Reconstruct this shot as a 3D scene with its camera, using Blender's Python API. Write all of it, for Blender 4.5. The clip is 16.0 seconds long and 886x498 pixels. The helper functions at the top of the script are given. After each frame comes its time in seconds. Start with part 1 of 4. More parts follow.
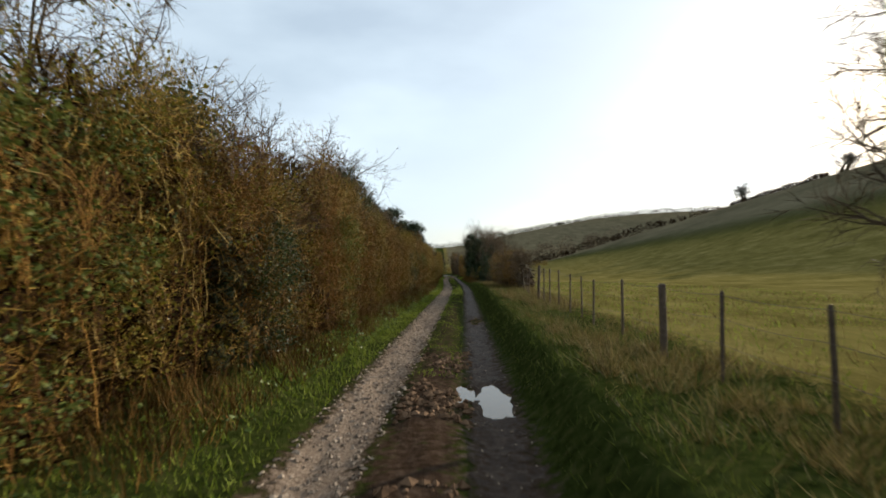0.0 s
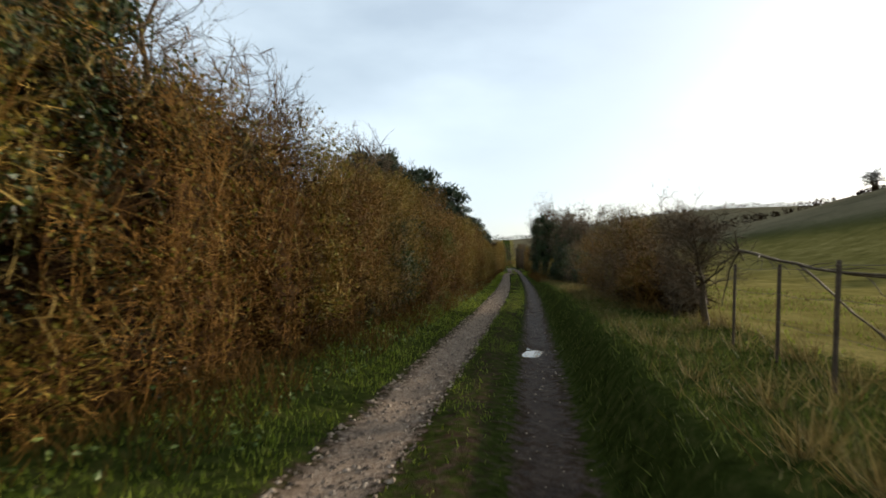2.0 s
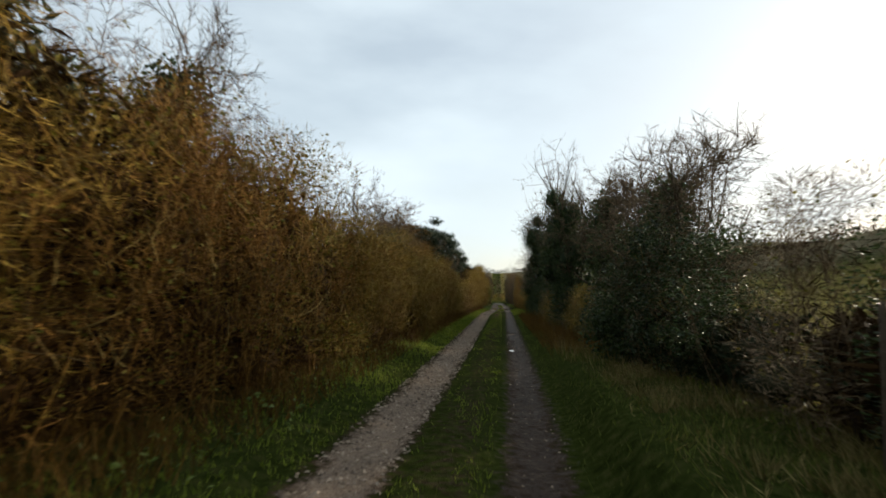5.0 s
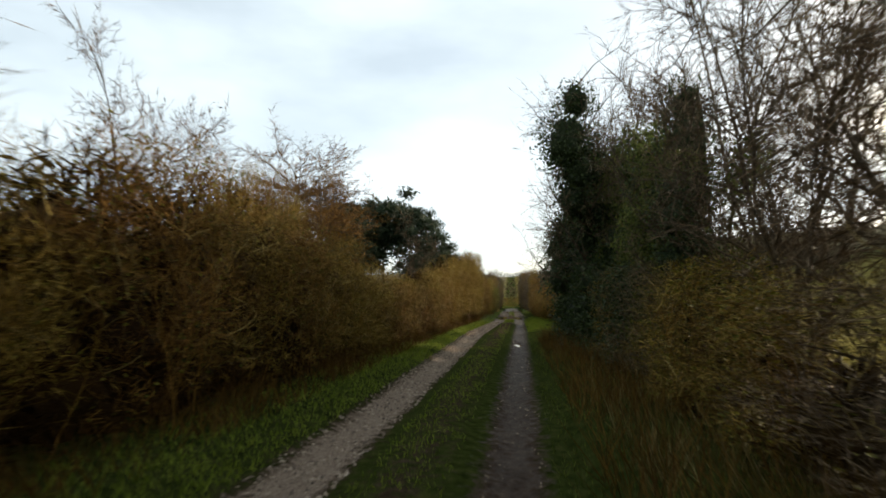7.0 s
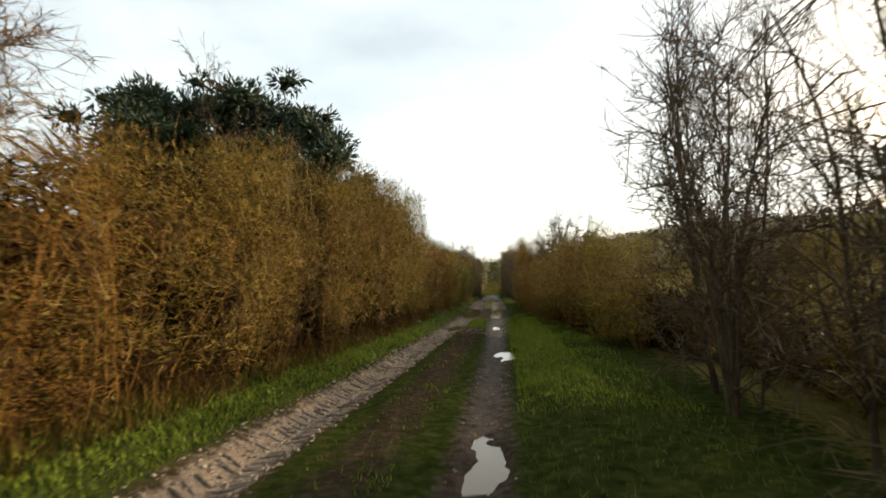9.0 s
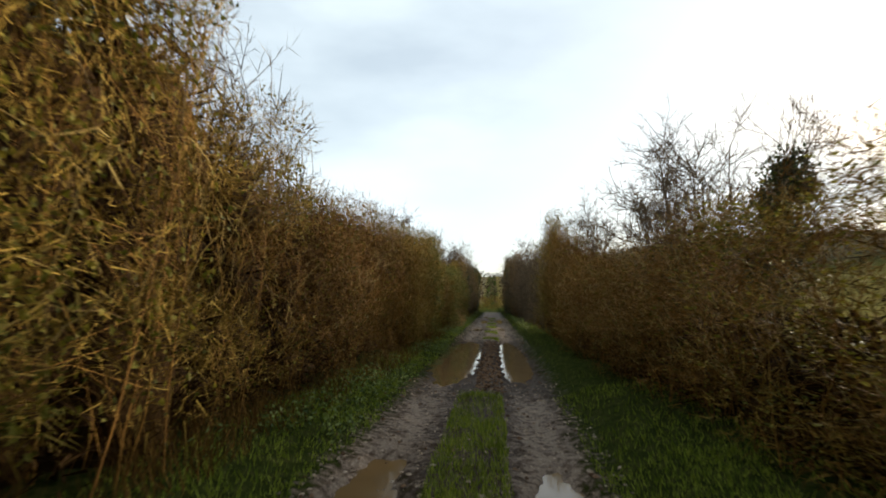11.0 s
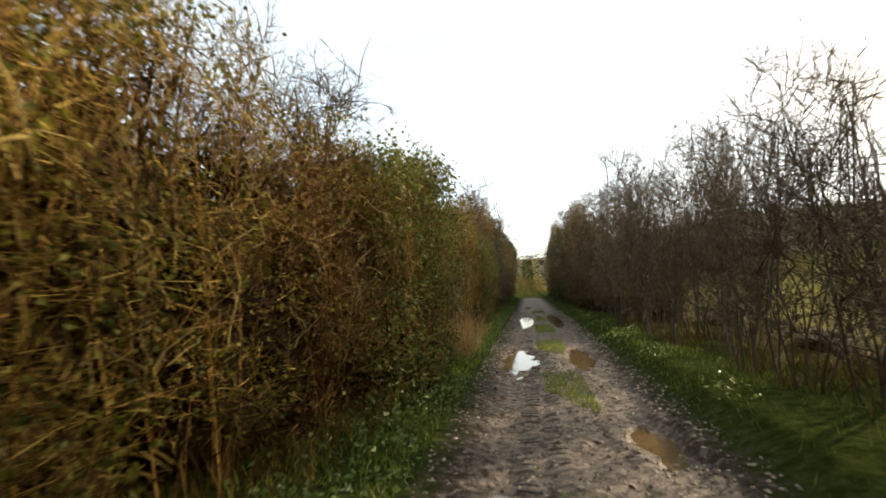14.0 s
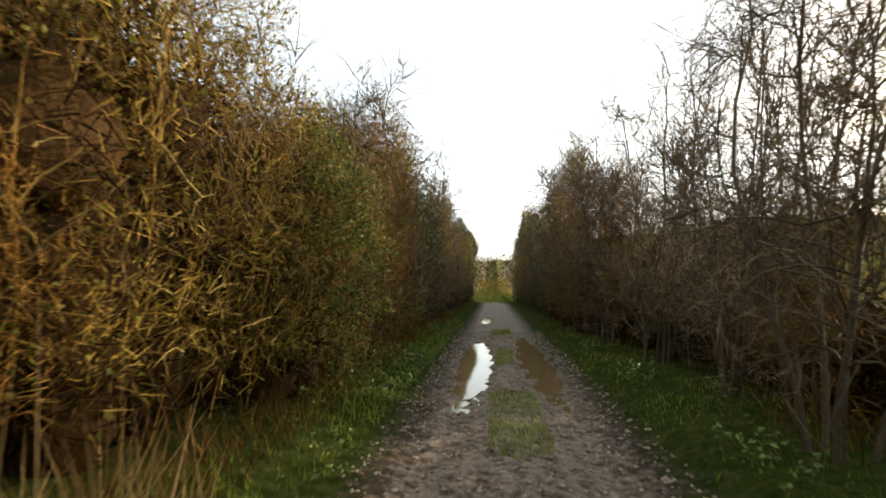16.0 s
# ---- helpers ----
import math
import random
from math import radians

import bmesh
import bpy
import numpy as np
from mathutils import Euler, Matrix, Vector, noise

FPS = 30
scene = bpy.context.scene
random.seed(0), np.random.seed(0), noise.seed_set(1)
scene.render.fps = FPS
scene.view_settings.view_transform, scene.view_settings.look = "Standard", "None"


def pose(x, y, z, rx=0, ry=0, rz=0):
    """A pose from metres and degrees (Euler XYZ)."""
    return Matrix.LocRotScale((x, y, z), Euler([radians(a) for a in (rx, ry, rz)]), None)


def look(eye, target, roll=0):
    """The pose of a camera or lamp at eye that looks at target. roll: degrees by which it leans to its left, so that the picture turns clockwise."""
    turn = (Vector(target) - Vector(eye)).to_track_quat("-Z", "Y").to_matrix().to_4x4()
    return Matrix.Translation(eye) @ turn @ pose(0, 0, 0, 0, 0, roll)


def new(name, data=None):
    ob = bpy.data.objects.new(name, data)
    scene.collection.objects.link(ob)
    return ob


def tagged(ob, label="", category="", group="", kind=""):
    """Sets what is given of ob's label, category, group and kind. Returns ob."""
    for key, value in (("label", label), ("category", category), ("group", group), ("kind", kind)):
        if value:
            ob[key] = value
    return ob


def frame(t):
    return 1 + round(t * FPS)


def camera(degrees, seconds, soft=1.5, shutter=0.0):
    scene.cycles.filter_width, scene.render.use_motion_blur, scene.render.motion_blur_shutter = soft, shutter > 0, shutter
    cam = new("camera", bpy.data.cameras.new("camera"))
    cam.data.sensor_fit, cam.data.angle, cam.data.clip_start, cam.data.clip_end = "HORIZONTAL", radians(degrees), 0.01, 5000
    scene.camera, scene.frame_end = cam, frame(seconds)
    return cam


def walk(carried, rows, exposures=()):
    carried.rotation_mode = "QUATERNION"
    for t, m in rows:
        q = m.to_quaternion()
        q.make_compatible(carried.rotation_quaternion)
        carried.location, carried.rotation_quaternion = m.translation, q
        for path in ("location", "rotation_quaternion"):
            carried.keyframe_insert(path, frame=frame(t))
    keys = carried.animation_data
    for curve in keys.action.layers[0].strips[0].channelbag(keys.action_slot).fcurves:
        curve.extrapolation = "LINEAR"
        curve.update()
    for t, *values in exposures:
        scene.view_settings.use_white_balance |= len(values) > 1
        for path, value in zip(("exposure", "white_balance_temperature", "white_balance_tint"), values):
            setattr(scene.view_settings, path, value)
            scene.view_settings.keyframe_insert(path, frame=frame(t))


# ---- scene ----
cam = camera(77.6, 16.0, soft=1.75, shutter=0.13)
PATH = [
    (0, (0.0, 0.0, 1.55), (-0.078, 1.997, 1.629), 0.0),
    (0.5, (0.131, 4.238, 1.55), (-0.096, 6.221, 1.681), 2.8),
    (1, (0.322, 8.611, 1.55), (0.177, 10.603, 1.66), 1.1),
    (1.5, (0.212, 13.1, 1.55), (0.015, 15.087, 1.66), 0.7),
    (2, (0.111, 17.358, 1.55), (-0.207, 19.332, 1.597), 1.6),
    (2.5, (0.133, 21.819, 1.55), (-0.008, 23.806, 1.733), 2.6),
    (3, (0.015, 26.511, 1.55), (-0.224, 28.49, 1.705), 3.5),
    (3.5, (-0.001, 31.134, 1.55), (-0.246, 33.115, 1.673), 4.0),
    (6, (-0.113, 56.43, 1.55), (-0.408, 58.398, 1.745), 0.6),
    (6.5, (-0.141, 62.513, 1.55), (-0.416, 64.487, 1.714), -0.5),
    (7, (-0.254, 68.129, 1.55), (-0.594, 70.091, 1.742), 0.0),
    (7.5, (-0.446, 74.275, 1.55), (-0.683, 76.253, 1.721), -0.1),
    (8, (-0.656, 80.026, 1.55), (-0.933, 81.997, 1.745), -1.3),
    (8.5, (-0.786, 85.245, 1.55), (-1.046, 87.216, 1.769), -0.4),
    (9, (-0.797, 90.176, 1.55), (-1.079, 92.151, 1.69), -0.0),
    (11.5, (-2.499, 112.477, 1.55), (-2.774, 114.448, 1.749), 0.8),
    (12, (-2.644, 116.17, 1.55), (-2.993, 118.137, 1.64), 0.1),
    (12.5, (-2.85, 119.523, 1.55), (-3.161, 121.498, 1.557), 0.0),
    (13, (-3.128, 122.924, 1.55), (-3.496, 124.889, 1.577), -0.5),
    (13.5, (-3.423, 126.183, 1.55), (-3.874, 128.131, 1.618), -0.6),
    (14, (-3.849, 130.031, 1.55), (-4.244, 131.987, 1.689), -0.8),
    (14.5, (-4.193, 133.736, 1.55), (-4.484, 135.712, 1.655), -1.4),
    (15, (-4.332, 137.372, 1.55), (-4.425, 139.366, 1.672), -2.7),
    (15.5, (-4.295, 140.62, 1.55), (-4.512, 142.608, 1.581), -0.0),
    (16, (-4.268, 143.958, 1.55), (-4.542, 145.934, 1.689), 1.1),
]
EXPOSURES = [(0.0, 0.54, 6600, 10), (3.5, 0.57, 6700, 10), (6.0, 0.52, 7000, 10), (6.5, 0.52, 7000, 10), (7.0, 0.87, 7100, 10), (7.5, 0.58, 7300, 10), (8.0, 0.92, 7400, 10), (9.0, 0.92, 7600, 10), (11.5, 0.72, 6900, 10), (13.0, 1.02, 6900, 10), (13.5, 1.2, 7000, 10), (14.0, 1.3, 7200, 10), (14.5, 1.72, 7300, 10), (15.0, 1.42, 7300, 10), (15.5, 1.62, 7500, 10), (16.0, 1.52, 7500, 10)]
walk(cam, [(t, look(eye, target, roll)) for t, eye, target, roll in PATH], EXPOSURES)

# ---- world, sun, exposure ----
SUN_AZ, SUN_EL = 43.0, 15.0          # degrees to the right of the lane's heading, and above the horizon
world = bpy.data.worlds.new("sky")
scene.world = world
world.use_nodes = True
wn, wl = world.node_tree.nodes, world.node_tree.links
sky = wn.new("ShaderNodeTexSky")
sky.sky_type = "NISHITA"
sky.sun_disc = False
sky.sun_elevation, sky.sun_rotation = radians(SUN_EL), radians(SUN_AZ)
sky.air_density, sky.dust_density, sky.ozone_density = 1.0, 1.8, 1.2
w_co = wn.new("ShaderNodeTexCoord")
w_map = wn.new("ShaderNodeMapping")
w_map.inputs["Scale"].default_value = (1.2, 1.2, 3.2)
w_noise = wn.new("ShaderNodeTexNoise")
w_noise.inputs["Scale"].default_value = 1.6
w_noise.inputs["Detail"].default_value = 5.0
w_noise.inputs["Roughness"].default_value = 0.5
w_ramp = wn.new("ShaderNodeValToRGB")
w_ramp.color_ramp.elements[0].position, w_ramp.color_ramp.elements[1].position = 0.36, 0.68
w_ramp.color_ramp.elements[0].color, w_ramp.color_ramp.elements[1].color = (0.46, 0.46, 0.46, 1), (0.95, 0.95, 0.95, 1)
w_white = wn.new("ShaderNodeMix")
w_white.data_type = "RGBA"
w_white.blend_type = "MIX"
w_white.inputs["B"].default_value = (5.6, 6.7, 7.6, 1)
w_bg = wn["Background"]
w_bg.inputs["Strength"].default_value = 0.105
wl.new(w_co.outputs["Generated"], w_map.inputs["Vector"])
wl.new(w_map.outputs["Vector"], w_noise.inputs["Vector"])
wl.new(w_noise.outputs["Fac"], w_ramp.inputs["Fac"])
wl.new(w_ramp.outputs["Color"], w_white.inputs["Factor"])
wl.new(sky.outputs["Color"], w_white.inputs["A"])
wl.new(w_white.outputs["Result"], w_bg.inputs["Color"])

sun_data = bpy.data.lights.new("sun", "SUN")
sun_data.energy, sun_data.angle, sun_data.color = 5.0, radians(0.9), (1.0, 0.88, 0.70)
sun = new("sun", sun_data)
sa, se = radians(SUN_AZ), radians(SUN_EL)
sun.matrix_world = look((60 * math.sin(sa), 60 * math.cos(sa), 60), (60 * math.sin(sa) - math.sin(sa) * math.cos(se), 60 * math.cos(sa) - math.cos(sa) * math.cos(se), 60 - math.sin(se)))


# ---- materials ----
def material(name, stops, scale=6.0, rough=0.85, island=0.6, bump=0.0, bump_scale=40.0, through_light=0.0, spec=0.3, big=0.5):
    """stops: colours from dark to light, mixed by a noise at two scales and by each piece's own chance."""
    m = bpy.data.materials.new(name)
    m.use_nodes = True
    n, l = m.node_tree.nodes, m.node_tree.links
    b = n["Principled BSDF"]
    co = n.new("ShaderNodeTexCoord")
    fine, wide = n.new("ShaderNodeTexNoise"), n.new("ShaderNodeTexNoise")
    fine.inputs["Scale"].default_value, fine.inputs["Detail"].default_value = scale, 6
    wide.inputs["Scale"].default_value, wide.inputs["Detail"].default_value = big, 3
    geo = n.new("ShaderNodeNewGeometry")
    info = n.new("ShaderNodeObjectInfo")
    add1, add2, add3 = (n.new("ShaderNodeMath") for _ in range(3))
    add1.operation, add2.operation, add3.operation = "MULTIPLY_ADD", "MULTIPLY_ADD", "MULTIPLY_ADD"
    l.new(co.outputs["Object"], fine.inputs["Vector"])
    l.new(geo.outputs["Position"], wide.inputs["Vector"])
    l.new(geo.outputs["Random Per Island"], add1.inputs[0])
    add1.inputs[1].default_value = island
    add1.inputs[2].default_value = -0.5 * island
    l.new(fine.outputs["Fac"], add2.inputs[0])
    add2.inputs[1].default_value = 0.8
    l.new(add1.outputs[0], add2.inputs[2])
    l.new(wide.outputs["Fac"], add3.inputs[0])
    add3.inputs[1].default_value = 0.5
    l.new(add2.outputs[0], add3.inputs[2])
    tint = n.new("ShaderNodeMath")
    tint.operation = "MULTIPLY_ADD"
    l.new(info.outputs["Random"], tint.inputs[0])
    tint.inputs[1].default_value = 0.22 if island else 0.0
    l.new(add3.outputs[0], tint.inputs[2])
    ramp = n.new("ShaderNodeValToRGB")
    e = ramp.color_ramp.elements
    while len(e) < len(stops):
        e.new(0.5)
    for k, c in enumerate(stops):
        e[k].position, e[k].color = 0.25 + 0.75 * k / (len(stops) - 1), (*c, 1)
    l.new(tint.outputs[0], ramp.inputs["Fac"])
    l.new(ramp.outputs["Color"], b.inputs["Base Color"])
    b.inputs["Roughness"].default_value = rough
    b.inputs["Specular IOR Level"].default_value = spec
    if bump:
        bn, bt = n.new("ShaderNodeBump"), n.new("ShaderNodeTexNoise")
        bt.inputs["Scale"].default_value, bt.inputs["Detail"].default_value = bump_scale, 6
        bn.inputs["Strength"].default_value, bn.inputs["Distance"].default_value = bump, 0.02
        l.new(co.outputs["Object"], bt.inputs["Vector"])
        l.new(bt.outputs["Fac"], bn.inputs["Height"])
        l.new(bn.outputs["Normal"], b.inputs["Normal"])
    if through_light:
        tr, mix = n.new("ShaderNodeBsdfTranslucent"), n.new("ShaderNodeMixShader")
        mix.inputs[0].default_value = through_light
        l.new(ramp.outputs["Color"], tr.inputs["Color"])
        l.new(b.outputs[0], mix.inputs[1])
        l.new(tr.outputs[0], mix.inputs[2])
        l.new(mix.outputs[0], n["Material Output"].inputs["Surface"])
    return m


M_BROWN = material("brown_twig", [(0.0473, 0.0214, 0.0043), (0.1346, 0.0629, 0.0118), (0.2448, 0.1279, 0.0249)], island=0.8, spec=0.15)
M_GOLD = material("straw_twig", [(0.0694, 0.0371, 0.0058), (0.1821, 0.1087, 0.0162), (0.3121, 0.2052, 0.0404)], island=0.8, spec=0.15)
M_GREY = material("grey_twig", [(0.0322, 0.0209, 0.0116), (0.0873, 0.0582, 0.0324), (0.1744, 0.1202, 0.0665)], island=0.8, spec=0.15)
M_BARK = material("bark", [(0.0203, 0.0143, 0.0093), (0.0567, 0.0407, 0.0248), (0.1053, 0.0781, 0.0462)], scale=14, island=0.4, bump=0.8, bump_scale=30, spec=0.15)
# Near-black brown and green: the shade inside hedges and ivy, put into colour.
M_CORE = material("shade_dark_thicket", [(0.0088, 0.0043, 0.0013), (0.0202, 0.01, 0.003), (0.0378, 0.0195, 0.0057)], scale=30, island=0.7, bump=1.0, bump_scale=26, spec=0.05)
M_IVYCORE = material("shade_dark_ivy", [(0.007, 0.011, 0.005), (0.016, 0.024, 0.010), (0.03, 0.04, 0.018)], scale=18, island=0.5, bump=1.0, bump_scale=14, spec=0.1)
M_IVY = material("ivy_leaf", [(0.006, 0.0135, 0.0034), (0.018, 0.0338, 0.0079), (0.045, 0.0675, 0.0169)], rough=0.5, island=0.9, through_light=0.15, spec=0.22)
M_LEAF = material("bramble_leaf", [(0.0268, 0.034, 0.0041), (0.0848, 0.085, 0.0102), (0.1785, 0.153, 0.0229)], rough=0.6, island=0.9, through_light=0.3, spec=0.12)
M_LEAFY = material("privet_and_sunlit_ivy_leaf", [(0.0225, 0.036, 0.0063), (0.0585, 0.0765, 0.0139), (0.126, 0.144, 0.0315)], rough=0.6, island=0.9, through_light=0.25, spec=0.12)
M_PINE = material("pine_needle", [(0.008, 0.018, 0.010), (0.022, 0.04, 0.02), (0.045, 0.065, 0.032)], rough=0.6, island=0.8, through_light=0.1, spec=0.2)
M_GRASS = material("green_grass", [(0.0363, 0.0641, 0.0056), (0.1186, 0.1685, 0.0146), (0.2419, 0.2849, 0.0381)], rough=0.7, island=0.9, through_light=0.17, spec=0.08)
# Darker grass for the right-hand side, with the shade put into its colour.
M_BANK = material("shade_dark_bank_grass", [(0.020, 0.034, 0.005), (0.056, 0.080, 0.011), (0.125, 0.140, 0.028)], rough=0.75, island=0.9, through_light=0.12, spec=0.06)
M_HERB = material("weed_leaf", [(0.024, 0.045, 0.008), (0.068, 0.105, 0.018), (0.14, 0.18, 0.04)], rough=0.55, island=0.9, through_light=0.2, spec=0.25)
M_DRY = material("dry_grass", [(0.0464, 0.0348, 0.0095), (0.132, 0.0968, 0.0319), (0.248, 0.1892, 0.0765)], rough=0.8, island=0.9, through_light=0.18, spec=0.1)
M_CANE = material("dry_cane", [(0.1247, 0.0684, 0.0219), (0.2762, 0.1606, 0.0561), (0.4277, 0.2596, 0.1024)], rough=0.7, island=0.8, through_light=0.1, spec=0.2)
M_SHOOT = material("pale_shoot", [(0.0546, 0.0337, 0.0079), (0.1482, 0.0973, 0.0236), (0.2808, 0.1984, 0.0562)], island=0.9, spec=0.2)
# Grey twig lightened for the ridge trees: distance haze put into the colour.
M_HAZED = material("hazed_grey_twig", [(0.10, 0.095, 0.085), (0.20, 0.19, 0.17), (0.32, 0.30, 0.27)], island=0.8, spec=0.1)
M_STALK = material("dead_stalk", [(0.0278, 0.0129, 0.0026), (0.0792, 0.0377, 0.0071), (0.144, 0.0767, 0.015)], island=0.8, spec=0.1)
M_STONE = material("flint", [(0.09, 0.066, 0.048), (0.19, 0.14, 0.10), (0.34, 0.265, 0.195)], scale=20, island=0.9, rough=0.75, spec=0.2)
M_CLOD = material("mud_clod", [(0.039, 0.0221, 0.0128), (0.0897, 0.0528, 0.03), (0.1658, 0.1022, 0.0614)], scale=20, island=0.8, rough=0.95, spec=0.05)
M_TREAD = material("pressed_mud", [(0.055, 0.042, 0.032), (0.13, 0.10, 0.078), (0.23, 0.19, 0.155)], scale=26, island=0.6, rough=0.9, spec=0.15)
M_POST = material("weathered_post", [(0.024, 0.0165, 0.011), (0.06, 0.0413, 0.0275), (0.108, 0.0798, 0.055)], scale=22, island=0.3, bump=0.6, bump_scale=60)
M_WIRE = material("rusty_wire", [(0.03, 0.02, 0.0144), (0.072, 0.045, 0.0315), (0.108, 0.07, 0.054)], scale=30, island=0.0, rough=0.6)


def ground_material():
    m = bpy.data.materials.new("lane_and_field")
    m.use_nodes = True
    n, l = m.node_tree.nodes, m.node_tree.links
    b = n["Principled BSDF"]
    geo = n.new("ShaderNodeNewGeometry")

    def noise_tex(scale, detail=6, rough=0.6, stretch=None):
        t = n.new("ShaderNodeTexNoise")
        t.inputs["Scale"].default_value, t.inputs["Detail"].default_value, t.inputs["Roughness"].default_value = scale, detail, rough
        if stretch:
            k = n.new("ShaderNodeVectorMath")
            k.operation = "MULTIPLY"
            k.inputs[1].default_value = stretch
            l.new(geo.outputs["Position"], k.inputs[0])
            l.new(k.outputs[0], t.inputs["Vector"])
        else:
            l.new(geo.outputs["Position"], t.inputs["Vector"])
        return t.outputs["Fac"]

    def ramp(fac, stops):
        r = n.new("ShaderNodeValToRGB")
        while len(r.color_ramp.elements) < len(stops):
            r.color_ramp.elements.new(0.5)
        for e, (p, c) in zip(r.color_ramp.elements, stops):
            e.position, e.color = p, (*c, 1)
        l.new(fac, r.inputs["Fac"])
        return r.outputs["Color"]

    def mix(fac, a, c):
        x = n.new("ShaderNodeMix")
        x.data_type = "RGBA"
        l.new(fac, x.inputs["Factor"])
        l.new(a, x.inputs["A"])
        l.new(c, x.inputs["B"])
        return x.outputs["Result"]

    def weight(name):
        a = n.new("ShaderNodeAttribute")
        a.attribute_name = name
        s = n.new("ShaderNodeMath")
        s.operation = "MULTIPLY_ADD"          # ragged borders between the grounds
        l.new(noise_tex(9.0), s.inputs[0])
        s.inputs[1].default_value = 1.5
        l.new(a.outputs["Fac"], s.inputs[2])
        c = n.new("ShaderNodeMapRange")
        c.inputs["From Min"].default_value, c.inputs["From Max"].default_value = 1.08, 1.42
        l.new(s.outputs[0], c.inputs["Value"])
        return c.outputs["Result"]

    soil = ramp(noise_tex(7.0, 8), [(0.3, (0.012, 0.016, 0.004)), (0.5, (0.026, 0.034, 0.008)), (0.7, (0.05, 0.052, 0.016))])
    field = mix(noise_tex(2.6, 6, 0.7), ramp(noise_tex(0.30, 9, 0.75), [(0.34, (0.060, 0.050, 0.014)), (0.5, (0.132, 0.110, 0.031)), (0.66, (0.215, 0.172, 0.060))]),
                ramp(noise_tex(0.55, 9, 0.8, (1.0, 0.35, 1.0)), [(0.36, (0.044, 0.040, 0.012)), (0.5, (0.126, 0.104, 0.031)), (0.64, (0.235, 0.185, 0.074))]))
    down = ramp(noise_tex(0.12, 9, 0.8, (1.0, 0.3, 1.0)), [(0.3, (0.058, 0.050, 0.029)), (0.5, (0.108, 0.092, 0.055)), (0.7, (0.16, 0.134, 0.085))])
    gravel = ramp(noise_tex(34.0, 8, 0.75), [(0.3, (0.075, 0.055, 0.041)), (0.5, (0.19, 0.14, 0.103)), (0.7, (0.34, 0.275, 0.215))])
    mud = ramp(noise_tex(11.0, 9, 0.7), [(0.3, (0.018, 0.011, 0.007)), (0.5, (0.042, 0.027, 0.018)), (0.72, (0.085, 0.059, 0.043))])
    col = mix(weight("field"), soil, field)
    col = mix(weight("down"), col, down)
    col = mix(weight("mud"), col, mud)
    col = mix(weight("gravel"), col, gravel)
    l.new(col, b.inputs["Base Color"])
    wet = n.new("ShaderNodeMapRange")
    l.new(weight("wet"), wet.inputs["Value"])
    wet.inputs["To Min"].default_value, wet.inputs["To Max"].default_value = 1.0, 0.6
    l.new(wet.outputs["Result"], b.inputs["Roughness"])
    gloss = n.new("ShaderNodeMapRange")
    l.new(weight("wet"), gloss.inputs["Value"])
    gloss.inputs["To Min"].default_value, gloss.inputs["To Max"].default_value = 0.0, 0.05
    l.new(gloss.outputs["Result"], b.inputs["Specular IOR Level"])
    bn = n.new("ShaderNodeBump")
    bn.inputs["Strength"].default_value, bn.inputs["Distance"].default_value = 0.9, 0.03
    l.new(noise_tex(22.0, 9, 0.7), bn.inputs["Height"])
    l.new(bn.outputs["Normal"], b.inputs["Normal"])
    return m


def water_material():
    m = bpy.data.materials.new("muddy_water")
    m.use_nodes = True
    n, l = m.node_tree.nodes, m.node_tree.links
    b = n["Principled BSDF"]
    geo, t, r = n.new("ShaderNodeNewGeometry"), n.new("ShaderNodeTexNoise"), n.new("ShaderNodeValToRGB")
    t.inputs["Scale"].default_value, t.inputs["Detail"].default_value = 1.3, 4
    r.color_ramp.elements[0].color, r.color_ramp.elements[1].color = (0.105, 0.064, 0.027, 1), (0.17, 0.107, 0.048, 1)
    l.new(geo.outputs["Position"], t.inputs["Vector"])
    l.new(t.outputs["Fac"], r.inputs["Fac"])
    l.new(r.outputs["Color"], b.inputs["Base Color"])
    b.inputs["Roughness"].default_value, b.inputs["IOR"].default_value = 0.03, 1.33
    t2, bn = n.new("ShaderNodeTexNoise"), n.new("ShaderNodeBump")
    t2.inputs["Scale"].default_value = 5.0
    bn.inputs["Strength"].default_value, bn.inputs["Distance"].default_value = 0.06, 0.01
    l.new(geo.outputs["Position"], t2.inputs["Vector"])
    l.new(t2.outputs["Fac"], bn.inputs["Height"])
    l.new(bn.outputs["Normal"], b.inputs["Normal"])
    return m


M_GROUND, M_WATER = ground_material(), water_material()


# ---- geometry helpers ----
class Geo:
    """Gathers vertices, triangles and quads as arrays, to become one mesh."""

    def __init__(self):
        self.v, self.t, self.q, self.n = [], [], [], 0

    def add(self, v, t=None, q=None):
        if t is not None:
            self.t.append(np.asarray(t).reshape(-1, 3) + self.n)
        if q is not None:
            self.q.append(np.asarray(q).reshape(-1, 4) + self.n)
        self.v.append(np.asarray(v, float).reshape(-1, 3))
        self.n += len(self.v[-1])
        return self

    def mesh(self, name, mat, smooth=False):
        v = np.concatenate(self.v)
        t = np.concatenate(self.t).reshape(-1, 3) if self.t else np.zeros((0, 3), int)
        q = np.concatenate(self.q).reshape(-1, 4) if self.q else np.zeros((0, 4), int)
        me = bpy.data.meshes.new(name)
        me.vertices.add(len(v))
        me.vertices.foreach_set("co", v.astype(np.float32).ravel())
        loops = np.r_[t.ravel(), q.ravel()]
        me.loops.add(len(loops))
        me.loops.foreach_set("vertex_index", loops.astype(np.int32))
        starts = np.r_[np.arange(len(t)) * 3, 3 * len(t) + np.arange(len(q)) * 4]
        me.polygons.add(len(starts))
        me.polygons.foreach_set("loop_start", starts.astype(np.int32))
